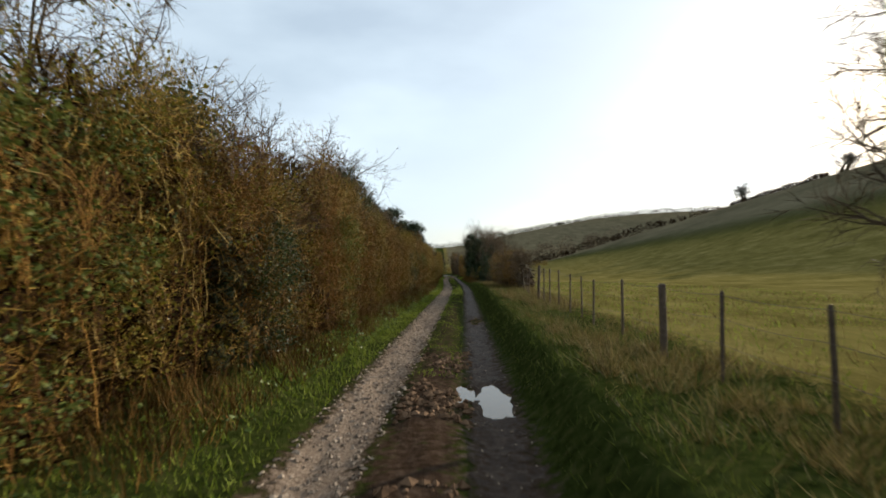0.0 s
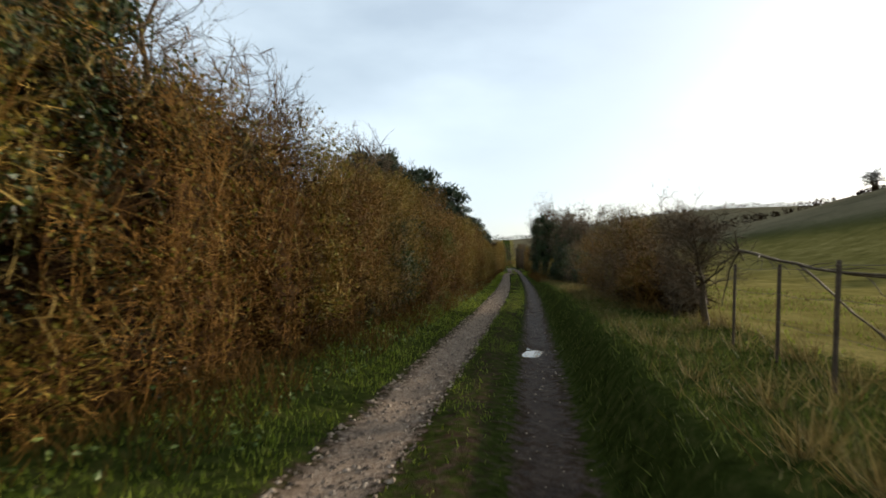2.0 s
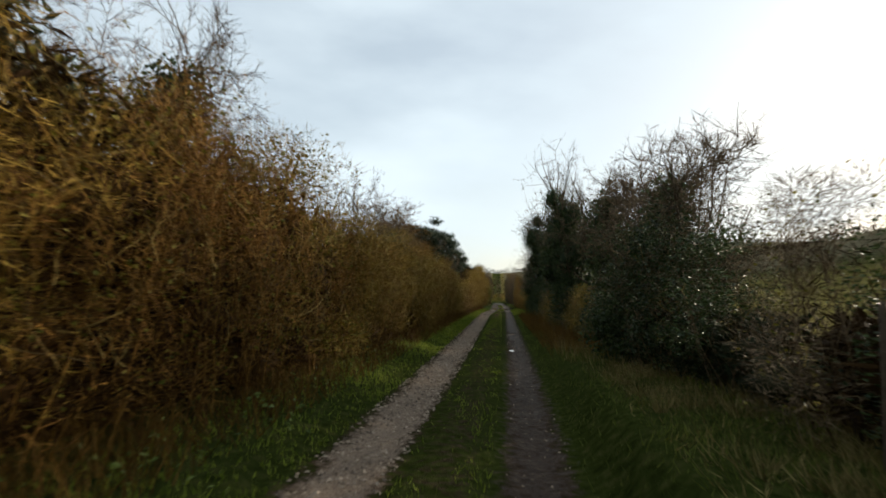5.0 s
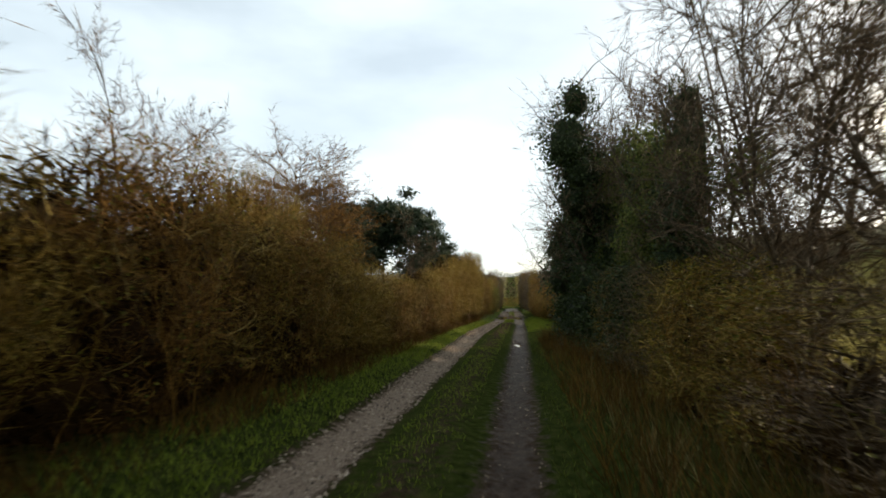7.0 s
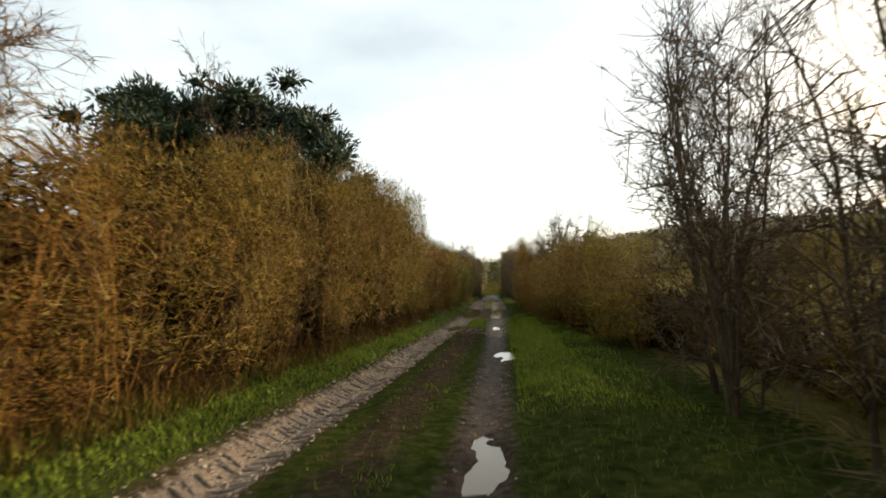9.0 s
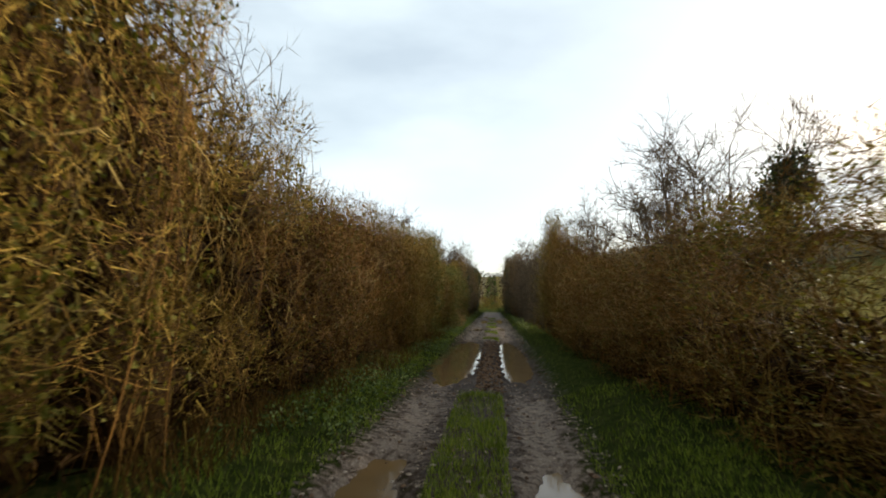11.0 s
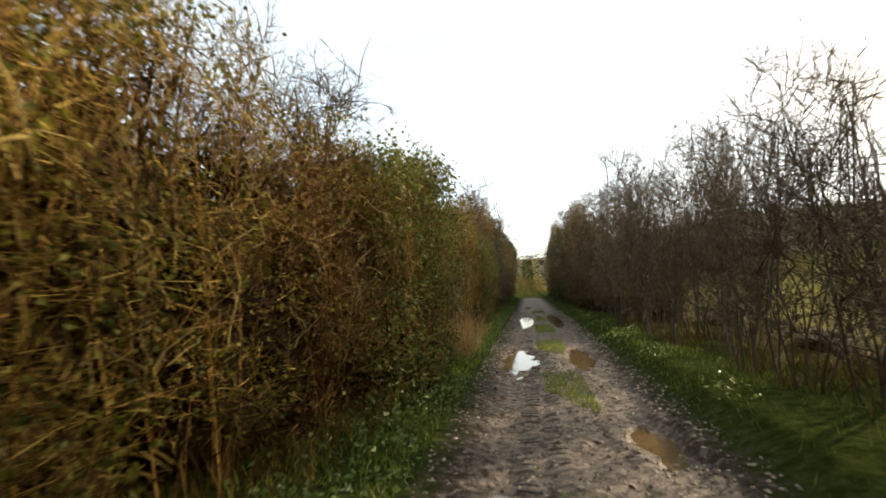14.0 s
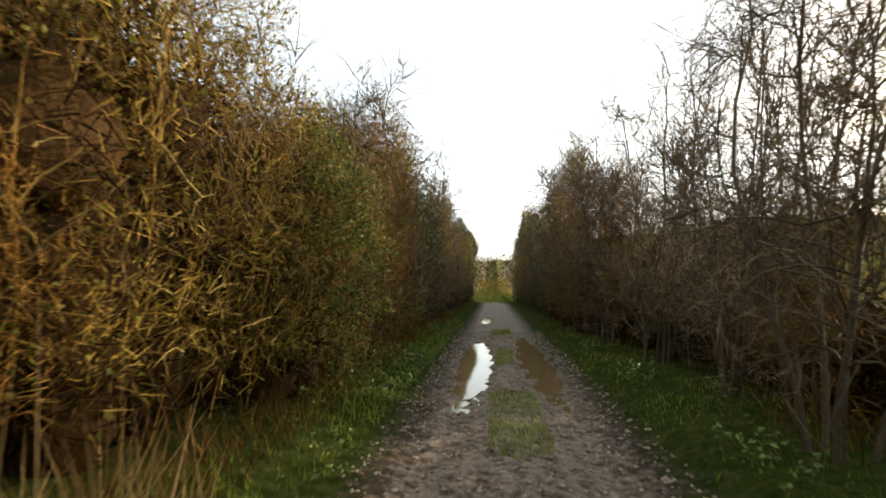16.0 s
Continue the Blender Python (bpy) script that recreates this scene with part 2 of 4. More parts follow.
        me.polygons.foreach_set("use_smooth", np.full(len(starts), smooth))
        me.update(calc_edges=True)
        me.materials.append(mat)
        return me


def part(name, geo, mat, parent=None, label="", smooth=False):
    ob = new(name, geo.mesh(name, mat, smooth))
    ob.parent = parent
    return tagged(ob, label)


def unit(a):
    return a / (np.linalg.norm(a, axis=-1, keepdims=True) + 1e-9)


def tubes(geo, P, R, sides=3):
    """Tapered round limbs along the lines P (N, K, 3), with radii R (N, K)."""
    N, K, _ = P.shape
    d = unit(np.gradient(P, axis=1))
    ref = np.where(np.abs(d[..., 2:]) > 0.9, np.array([1.0, 0, 0]), np.array([0, 0, 1.0]))
    a = unit(np.cross(d, ref))
    b = np.cross(d, a)
    ang = np.arange(sides) * 2 * np.pi / sides
    ring = np.cos(ang)[:, None] * a[:, :, None, :] + np.sin(ang)[:, None] * b[:, :, None, :]
    v = P[:, :, None, :] + R[:, :, None, None] * ring
    i = np.arange(N * K * sides).reshape(N, K, sides)
    j = np.roll(i, -1, axis=2)
    q = np.stack([i[:, :-1], j[:, :-1], j[:, 1:], i[:, 1:]], -1)
    return geo.add(v, q=q)


def leaves(geo, rng, at, way, length, width, fold=0.25):
    """Pointed leaves or fine twigs, each folded along its rib."""
    n = len(at)
    way = unit(way)
    side = unit(np.cross(way, rng.normal(size=(n, 3))))
    up = np.cross(side, way)
    L, W = np.broadcast_to(length, n)[:, None], np.broadcast_to(width, n)[:, None]
    mid = at + way * L * 0.45 + up * W * fold
    v = np.stack([at, mid + side * W / 2, at + way * L, mid - side * W / 2], 1)
    i = np.arange(4 * n).reshape(n, 4)
    return geo.add(v, t=np.concatenate([i[:, [0, 1, 2]], i[:, [0, 2, 3]]]))


def spikes(geo, rng, at, way, length, width):
    """Fine twigs and grass blades that run out to a point."""
    n = len(at)
    way = unit(way)
    side = unit(np.cross(way, rng.normal(size=(n, 3))))
    L, W = np.broadcast_to(length, n)[:, None], np.broadcast_to(width, n)[:, None]
    v = np.stack([at - side * W / 2, at + side * W / 2, at + way * L], 1)
    return geo.add(v, t=np.arange(3 * n).reshape(n, 3))


def along(rng, P, n, lo, hi):
    """n chance places on the lines P, and the lines' direction there."""
    N, K, _ = P.shape
    k, s = rng.integers(0, N, n), rng.uniform(lo, hi, n) * (K - 1)
    i = np.minimum(s.astype(int), K - 2)
    f = (s - i)[:, None]
    return P[k, i] * (1 - f) + P[k, i + 1] * f, unit(P[k, i + 1] - P[k, i])


def grow(rng, at, way, length, K, wander, lift=0.0):
    """Crooked lines from the places at along way."""
    n = len(at)
    P = np.empty((n, K, 3))
    P[:, 0] = at
    d = unit(way)
    step = (np.broadcast_to(length, n) / (K - 1))[:, None]
    for k in range(1, K):
        d = unit(d + rng.normal(size=(n, 3)) * wander + np.array([0, 0, lift]))
        P[:, k] = P[:, k - 1] + d * step
    return P


def taper(n, K, r0, r1):
    return np.broadcast_to(r0, n)[:, None] * np.linspace(1, 0, K) + np.broadcast_to(r1, n)[:, None] * np.linspace(0, 1, K)


def lump(geo, rng, centre, size, rings=7, segs=10, rough=0.22):
    """A closed, uneven mass."""
    th = np.linspace(0, np.pi, rings)[:, None]
    ph = np.linspace(0, 2 * np.pi, segs, endpoint=False)[None]
    r = 1 + rng.normal(size=(rings, segs)) * rough
    r[0], r[-1] = 1, 1
    v = np.stack([np.sin(th) * np.cos(ph) * r, np.sin(th) * np.sin(ph) * r, np.cos(th) * r + 0 * ph], -1) * size + centre
    i = np.arange(rings * segs).reshape(rings, segs)
    j = np.roll(i, -1, axis=1)
    return geo.add(v, q=np.stack([i[:-1], i[1:], j[1:], j[:-1]], -1))


# ---- the lane's line and the lie of the land ----
def bend(y, a, b):
    y = np.asarray(y, float)
    k = np.clip(y, a, b) - a
    return k * k / (2 * (b - a)) + np.maximum(y - b, 0)


def xc(y):
    """How far the lane has swung from straight on at y."""
    return -0.026 * bend(y, 40, 58) - 0.021 * bend(y, 92, 112)


def smooth(a, b, v):
    k = np.clip((np.asarray(v, float) - a) / (b - a), 0, 1)
    return k * k * (3 - 2 * k)


def rut_left(y):
    return np.interp(y, [0, 35, 62, 95, 112, 122, 136, 160], [-1.15, -1.25, -1.6, -2.1, -1.7, -1.45, -1.45, -1.45])


def rut_right(y):
    return np.interp(y, [0, 35, 62, 95, 112, 122, 136, 160], [0.35, 0.25, 0.17, 0.02, 0.05, 0.12, 0.15, 0.15])


def lane_mid(y):
    return (rut_left(y) + rut_right(y)) / 2


def wave(x, y, seed, scale):
    """Cheap smooth unevenness between -1 and 1."""
    r = np.random.default_rng(seed)
    out = 0
    for k in range(5):
        a, ph, f = r.uniform(0, 6.28), r.uniform(0, 6.28), scale * (1.0 + 0.55 * k)
        out = out + np.sin((x * np.cos(a) + y * np.sin(a)) * f + ph) / (1 + 0.5 * k)
    return out / 2.4


# puddles: u, y, half width, half length, depth
PUDDLES = [(0.38, 6.9, 0.23, 0.8, 0.05), (-0.02, 7.0, 0.1, 0.5, 0.04), (0.40, 17.9, 0.26, 1.15, 0.05), (0.12, 27.6, 0.18, 0.7, 0.04), (0.12, 36.1, 0.12, 0.22, 0.04),
           (0.10, 37.7, 0.13, 0.30, 0.04), (0.05, 40.2, 0.12, 0.5, 0.04), (-0.05, 62.6, 0.16, 0.35, 0.04), (0.0, 65.9, 0.14, 0.4, 0.04),
           (0.03, 71.0, 0.17, 0.7, 0.05), (-0.05, 89.4, 0.22, 0.8, 0.05), (0.08, 95.4, 0.18, 0.75, 0.05), (0.38, 103.3, 0.26, 0.8, 0.05),
           (-1.6, 125.7, 0.70, 5.6, 0.09), (0.09, 126.1, 0.49, 5.7, 0.09), (-1.38, 142.5, 0.44, 1.7, 0.07), (-1.24, 156.4, 0.34, 4.0, 0.07),
           (-0.05, 142.9, 0.26, 1.6, 0.05), (0.02, 157.6, 0.36, 4.4, 0.055),
           (-1.6, 112.5, 0.3, 1.8, 0.06), (0.1, 113.0, 0.22, 1.2, 0.05), (-1.2, 172.0, 0.3, 2.2, 0.06), (0.2, 136.2, 0.25, 0.8, 0.04)]


def lane_height(u, y, wet=True):
    l, r = rut_left(y), rut_right(y)
    one = smooth(104, 116, y)                                     # farther on the whole lane is worn down
    z = -0.055 * np.exp(-((u - l) / 0.33) ** 2) - 0.06 * np.exp(-((u - r) / 0.34) ** 2)
    z = z - one * 0.05 * np.exp(-((u - lane_mid(y)) / 1.1) ** 4)
    z = z + (0.03 - 0.02 * one) * np.exp(-((u - (l + r) / 2) / 0.3) ** 2)
    z = z + 0.02 * wave(u * 3, y, 3, 3.1) * np.exp(-((u + 0.6) / 2.2) ** 4) + 0.012 * wave(u, y, 4, 11.0) * np.exp(-((u + 0.6) / 2.2) ** 4)
    for pu, py, ru, ry, dep in PUDDLES if wet else ():
        k = ((u - pu) / ru) ** 2 + np.abs((y - py) / ry) ** (4 if ry > 4.8 else 2)
        edge = (0.5 * wave(u * 1.6, y, 9, 6.0) + 0.45 * wave(u, y, 10, 17.0)) * (1.0 if ry > 1.2 else 1.5)
        z = z - (dep + 0.02) * np.clip(1.5 - k + edge, -0.25, 1) * (k < 4)
    low = 0.55 * smooth(117, 120.5, y) * (1 - smooth(130, 133, y))   # the flooded stretch is wider
    left = 0.20 * smooth(0, 1.1, -1.9 - low - u) + 0.35 * smooth(-3.0, -6.0, u)
    bank = np.interp(y, [0, 18, 24, 32, 45, 60, 95, 110], [0.40, 0.52, 0.62, 0.6, 0.50, 0.26, 0.10, 0.22])
    right = bank * smooth(0.62, 1.2, u) + 0.04 * wave(u, y, 5, 2.2) * smooth(0.9, 1.6, u)
    return z * (1 - smooth(200, 216, y)) + left + right


def land_height(u, y):
    """Field, down and far hills."""
    top = np.interp(y, [-200, 0, 60, 120, 180, 260, 400], [34, 32, 30.5, 27, 24, 20, 16])
    k = np.clip((u - 9) / 92.0, 0, 1.6)
    hill = top * (0.10 * k + 0.9 * smooth(0.12, 1.05, k))
    far = 84 * smooth(400, 1000, y + 0.35 * u) * (0.50 + 0.50 * smooth(-20, 330, u))
    left = 9 * smooth(-25, -160, u)
    return hill * (1 - 0.6 * smooth(250, 420, y)) + far + left + 0.25 * wave(u, y, 6, 0.11) * smooth(6, 25, np.abs(u))


def height(u, y):
    return lane_height(u, y) + land_height(u, y)


# ---- ground: one sheet to the horizon ----
def build_ground():
    us = np.r_[-1500, -900, -600, -400, -250, -160, -100, -60, -36, -22, -14, -9, -6.5, -5, -4.2, -3.6, np.arange(-3.2, -2.4, 0.12), np.arange(-2.4, 0.9, 0.065), np.arange(0.9, 2.0, 0.12),
               np.arange(2.0, 4.1, 0.3), 5, 6.5, 9, 12, 16, 21, 27, 34, 42, 51, 61, 72, 84, 97, 112, 130, 155, 190, 240, 310, 420, 600, 900, 1500]
    ys = np.r_[-400, -200, -100, -50, -25, -14, -9, np.arange(-6, 0, 0.3), np.arange(0, 162, 0.125), np.arange(162, 220, 1.0), 225, 235, 250, 270, 295, 320, 350, 385, 420, 460, 500, 550, 610, 700, 780, 870, 960, 1100, 1600, 2500]
    U, Y = np.meshgrid(us, ys)
    Z = height(U, Y)
    v = np.stack([U + xc(Y), Y, Z], -1)
    i = np.arange(U.size).reshape(U.shape)
    g = Geo().add(v, q=np.stack([i[:-1, :-1], i[:-1, 1:], i[1:, 1:], i[1:, :-1]], -1))
    ground = part("ground", g, M_GROUND, smooth=True)
    tagged(ground, "rutted muddy lane with grassy verges beside sloping pasture", "ground", kind="structure")
    one = smooth(104, 118, Y)
    l, r = rut_left(Y), rut_right(Y)
    gravel = np.clip(1.3 - np.abs(U - l) / 0.36, 0, 1) * (1 - 0.55 * one)
    mud = np.maximum(np.clip(1.35 - np.abs(U - r) / 0.36, 0, 1), np.clip(1.4 - np.abs(U - l) / 0.42, 0, 1))
    middle = np.clip(1.2 - np.abs(U - (l + r) / 2) / 0.6, 0, 1)
    mud = np.maximum(mud, middle * np.interp(Y, [0, 7, 12, 60, 90, 108, 116], [0.95, 0.8, 0.5, 0.42, 0.55, 0.8, 1.0]))
    mud = np.maximum(mud, one * np.clip(2.4 - np.abs(U - lane_mid(Y)) / 0.68, 0, 1))
    gravel = np.maximum(gravel, smooth(126, 134, Y) * 0.55 * np.clip(2.2 - np.abs(U - lane_mid(Y)) / 0.7, 0, 1))
    gravel = np.maximum(gravel, 0.6 * smooth(106, 110, Y) * (1 - smooth(117, 120.5, Y)) * np.maximum(np.clip(1.3 - np.abs(U - l) / 0.6, 0, 1), np.clip(1.3 - np.abs(U - r) / 0.55, 0, 1)))
    field = np.maximum(smooth(2.4, 4.5, U) * (1 - smooth(30, 70, U)), smooth(-5.5, -8.0, U))
    # short lawn; its lighter ground also paints in the sun falling there
    sunlit_lawn = smooth(96, 100, Y) * (1 - smooth(108, 114, Y)) * np.maximum(0.6 * smooth(0.4, 0.6, U) * (1 - smooth(1.5, 2.0, U)), 0.45 * smooth(-2.45, -2.65, U) * smooth(-3.8, -3.3, U))
    field = np.maximum(field, 0.75 * sunlit_lawn)
    down = np.maximum(smooth(38, 75, U), smooth(240, 340, Y) * smooth(4, 12, np.abs(U)))
    wet = np.maximum(np.clip(1.2 - np.abs(U - r) / 0.5, 0, 1) * 0.75, one * np.clip(1.6 - np.abs(U - lane_mid(Y)) / 1.2, 0, 0.8))
    lane = 1 - smooth(198, 214, Y)
    gravel, mud, wet = gravel * lane, mud * lane, wet * lane
    for key, w in (("gravel", gravel), ("mud", mud), ("field", field), ("down", down), ("wet", wet)):
        a = ground.data.attributes.new(key, "FLOAT", "POINT")
        a.data.foreach_set("value", w.astype(np.float32).ravel())


def build_puddle(pu, py, ru, ry):
    g = Geo()
    n = 28
    a = np.arange(n) * 2 * np.pi / n
    r = 1.5 + 0.14 * wave(np.cos(a) * 3 + py, np.sin(a) * 3, 12, 1.0)
    u, y = pu + r * ru * np.cos(a), py + r * ry * np.sin(a)
    level = float(lane_height(pu, py, False)) - 0.022
    v = np.r_[[[pu + xc(py), py, level]], np.stack([u + xc(y), y, 0 * y + level], -1)]
    k = np.arange(n)
    g.add(v, t=np.stack([0 * k, 1 + k, 1 + (k + 1) % n], -1))
    big = ry > 4
    tagged(part("puddle", g, M_WATER), "wide brown flooded wheel rut" if big else "small shining puddle of muddy rainwater in the rut", "puddle", group="puddles in the lane", kind="structure")


build_ground()
for pu, py, ru, ry, dep in PUDDLES:
    build_puddle(pu, py, ru, ry)


# ---- plants ----
def shrub_meshes(seed, kind, fine_n, light=False, airy=False):
    """The meshes of one hedge shrub, about 2.6 m along the hedge, 1.9 m deep and 4 m high, growing from the origin."""
    rng = np.random.default_rng(seed)
    H = 4.0
    leaf_n = {"brown": 700, "gold": 500, "grey": 300, "bramble": 2200, "ivy": 5200, "leafy": 4200, "mound": 11000}[kind]
    if light:
        leaf_n = leaf_n // 3
    ns, nl, nw, nk = (10, 60, 8, 16) if light else (15, 170, 26, 40)
    foot = np.stack([rng.uniform(-1.1, 1.1, ns), rng.uniform(-0.5, 0.5, ns), np.full(ns, -0.2)], -1)
    lean = np.stack([rng.normal(0, 0.2, ns), rng.normal(0, 0.2, ns), np.ones(ns)], -1)
    stems = grow(rng, foot, lean, rng.uniform(0.5, 0.92, ns) * H, 6, 0.14, 0.05)
    stems[..., 0], stems[..., 1] = 1.35 * np.tanh(stems[..., 0] / 1.35), 0.7 * np.tanh(stems[..., 1] / 0.7)
    # rounded sprays on an uneven outer face; limbs reach from the stems into them
    kz = H * np.r_[rng.uniform(0.10, 0.9, nk - 7), rng.uniform(0.74, 0.93, 7)]
    deep = 0.72 * (1 - 0.6 * (kz / H) ** 3)
    deep = deep * np.interp(kz, [0, 0.5, 1.3], [0.55, 0.75, 1.0])        # drawn in towards the foot
    ky = np.where(np.arange(nk) % 5, -1, 0.7) * deep * rng.uniform(0.45, 1.0, nk)
    mid = np.stack([rng.uniform(-1.25, 1.25, nk), ky, kz], -1)
    size = rng.uniform(0.26, 0.50, nk)
    k = rng.integers(0, nk, nl)
    goal = mid[k] + unit(rng.normal(size=(nl, 3))) * (size[k] * rng.uniform(0.2, 0.9, nl))[:, None]
    a0, _ = along(rng, stems, nl * 6, 0.05, 0.95)
    a0 = a0.reshape(nl, 6, 3)
    at = a0[np.arange(nl), np.argmin(np.linalg.norm(a0 + [0, 0, 0.35] - goal[:, None], axis=2), axis=1)]
    limbs = np.stack([at, at * 0.5 + goal * 0.5 + [0, 0, 0.10] + rng.normal(size=(nl, 3)) * 0.08, goal], 1)
    w_at, _ = along(rng, stems, nw, 0.8, 1.0)
    whips = grow(rng, w_at, rng.normal(size=(nw, 3)) * [0.4, 0.4, 0.1] + [0, 0, 1], rng.uniform(0.3, 0.95, nw), 4, 0.14, 0.05)
    g_stem = Geo()
    tubes(g_stem, stems, taper(ns, 6, rng.uniform(0.006, 0.013, ns), 0.0025))
    tubes(g_stem, limbs, taper(nl, 3, rng.uniform(0.002, 0.0045, nl), 0.0012))
    tubes(g_stem, whips, taper(nw, 4, 0.005, 0.0015))
    g_fine = Geo()
    big = 1.4 if light else 1.0
    n2, n3 = int(fine_n * 0.07), int(fine_n * 0.14)
    n1 = fine_n - n2 - n3
    k = rng.choice(nk, n1, p=size ** 2 / (size ** 2).sum())
    ball = unit(rng.normal(size=(n1, 3)))
    a1 = mid[k] + ball * (size[k] * rng.uniform(0.15, 1.0, n1) ** 0.6)[:, None]
    d1 = ball * 0.9 + rng.normal(size=(n1, 3)) * 0.55 + [0, 0, 0.35]
    a2, d2 = along(rng, whips, n2, 0.05, 0.95)
    a3, d3 = along(rng, stems, n3, 0.22, 1.0)
    fa, fd = np.r_[a1, a2, a3], np.r_[d1, d2 + rng.normal(size=d2.shape) * 0.5, d3 * 0.5 + rng.normal(size=d3.shape) * 0.7]
    spikes(g_fine, rng, fa, fd, rng.uniform(0.06, 0.26, len(fa)) * big ** 0.5, rng.uniform(0.0045, 0.011, len(fa)) * big)
    k = rng.integers(0, nk, leaf_n)
    ball = unit(rng.normal(size=(leaf_n, 3)))
    a4 = mid[k] + ball * (size[k] * rng.uniform(0.5, 1.05, leaf_n))[:, None]
    g_leaf = Geo()
    w = rng.uniform(0.03, 0.065, leaf_n) * (1.8 if light else 1) * (1.2 if kind in ("ivy", "leafy", "mound") else 1)
    leaves(g_leaf, rng, a4, rng.normal(size=a4.shape) + [0, 0, -0.3], w, w * 0.75)
    # the close tangle inside and behind, near-black in place of the hedge's inner shade
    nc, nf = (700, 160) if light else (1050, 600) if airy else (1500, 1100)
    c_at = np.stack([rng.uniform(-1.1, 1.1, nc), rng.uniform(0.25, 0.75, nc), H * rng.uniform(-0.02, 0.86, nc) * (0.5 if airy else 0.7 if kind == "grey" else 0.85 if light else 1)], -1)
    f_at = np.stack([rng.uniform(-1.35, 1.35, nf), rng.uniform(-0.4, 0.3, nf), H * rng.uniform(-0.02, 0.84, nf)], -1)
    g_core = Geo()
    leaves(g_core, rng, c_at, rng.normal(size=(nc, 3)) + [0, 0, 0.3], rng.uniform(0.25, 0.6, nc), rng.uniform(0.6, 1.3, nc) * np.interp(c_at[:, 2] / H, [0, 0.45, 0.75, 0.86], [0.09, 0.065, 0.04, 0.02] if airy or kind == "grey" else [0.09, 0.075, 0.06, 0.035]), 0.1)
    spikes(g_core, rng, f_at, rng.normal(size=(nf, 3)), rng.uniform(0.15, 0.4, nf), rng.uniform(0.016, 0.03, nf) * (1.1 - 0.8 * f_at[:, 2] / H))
    # solid dark masses added in the shrub's heart to block light and sky
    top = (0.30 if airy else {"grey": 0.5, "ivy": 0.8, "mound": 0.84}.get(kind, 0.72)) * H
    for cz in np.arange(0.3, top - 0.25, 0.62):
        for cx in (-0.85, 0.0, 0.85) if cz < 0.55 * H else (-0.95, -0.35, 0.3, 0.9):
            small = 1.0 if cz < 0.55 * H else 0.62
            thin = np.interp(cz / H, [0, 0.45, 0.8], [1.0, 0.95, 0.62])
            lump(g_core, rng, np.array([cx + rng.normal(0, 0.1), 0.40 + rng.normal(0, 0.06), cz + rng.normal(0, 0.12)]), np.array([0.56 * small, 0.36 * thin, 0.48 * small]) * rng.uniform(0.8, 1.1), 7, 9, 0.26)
    # pale bent shoots on the lane side
    nb = {"grey": 16, "ivy": 8, "leafy": 20, "mound": 4}.get(kind, 46) // (2 if light else 1)
    s_at = np.stack([rng.uniform(-1.3, 1.3, nb), rng.uniform(-0.82, -0.35, nb), H * rng.uniform(0.16, 0.78, nb)], -1)
    shoots = grow(rng, s_at, rng.normal(size=(nb, 3)) * [0.55, 0.3, 0.25] + [0, -0.05, 0.8], rng.uniform(0.3, 1.15, nb), 6, 0.26, -0.02)
    shoots[..., 1] = np.clip(shoots[..., 1], -0.95, 0.5)
    g_shoot = tubes(Geo(), shoots, taper(nb, 6, rng.uniform(0.0035, 0.0075, nb), 0.0018))
    p_at, p_way = along(rng, shoots, nb * 5, 0.1, 1.0)
    spikes(g_shoot, rng, p_at, p_way * 0.6 + rng.normal(size=p_at.shape) * 0.6, rng.uniform(0.06, 0.24, nb * 5), rng.uniform(0.004, 0.008, nb * 5))
    fine_mat = {"brown": M_BROWN, "gold": M_GOLD, "grey": M_GREY, "bramble": M_GOLD, "ivy": M_GREY, "leafy": M_GOLD, "mound": M_GREY}[kind]
    # ivy mounds take the lighter privet green, so sunlight is in their colour
    return [("branchwork", g_stem.mesh("branchwork", M_GREY if kind in ("grey", "ivy", "mound") else M_BROWN)), ("brushwood", g_fine.mesh("brushwood", fine_mat)),
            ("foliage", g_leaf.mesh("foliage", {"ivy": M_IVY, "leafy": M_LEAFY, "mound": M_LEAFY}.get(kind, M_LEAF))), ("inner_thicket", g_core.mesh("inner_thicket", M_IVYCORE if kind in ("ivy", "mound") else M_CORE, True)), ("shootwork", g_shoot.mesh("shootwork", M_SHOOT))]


FINE = {"brown": 8800, "gold": 8800, "grey": 7200, "bramble": 6800, "ivy": 700, "leafy": 3500, "mound": 350}
SHRUBS = {(kind, s): shrub_meshes(100 + 10 * k + s, kind, FINE[kind]) for k, kind in enumerate(FINE) for s in range(3)}
AIRY_SHRUBS = {(kind, s): shrub_meshes(200 + 10 * k + s, kind, FINE[kind], airy=True) for k, kind in enumerate(FINE) for s in range(3)}
FAR_SHRUBS = {(kind, s): shrub_meshes(300 + 10 * k + s, kind, 2600, True) for k, kind in enumerate(FINE) for s in range(2)}
SHRUB_LABEL = {"brown": "leafless russet-brown thorn shrub in the hedgerow", "gold": "sunlit straw-brown twiggy shrub in the hedgerow",
               "grey": "bare grey-brown blackthorn shrub in the hedgerow", "bramble": "bramble-laced hedge shrub with yellow-green leaves",
               "ivy": "dark ivy-covered shrub in the hedgerow", "mound": "rounded mound of ivy over a hedge bush, coloured paler green to look sunlit", "leafy": "evergreen privet-leaved shrub overhanging the lane"}


def thing(name, pieces, m, label, category, group=""):
    root = new(name)
    root.matrix_basis = m
    for piece, me in pieces:
        ob = new(piece, me)
        ob.parent = root
        if piece not in ("trunk", "limbwork", "branchwork"):
            tagged(ob, kind="stuff")
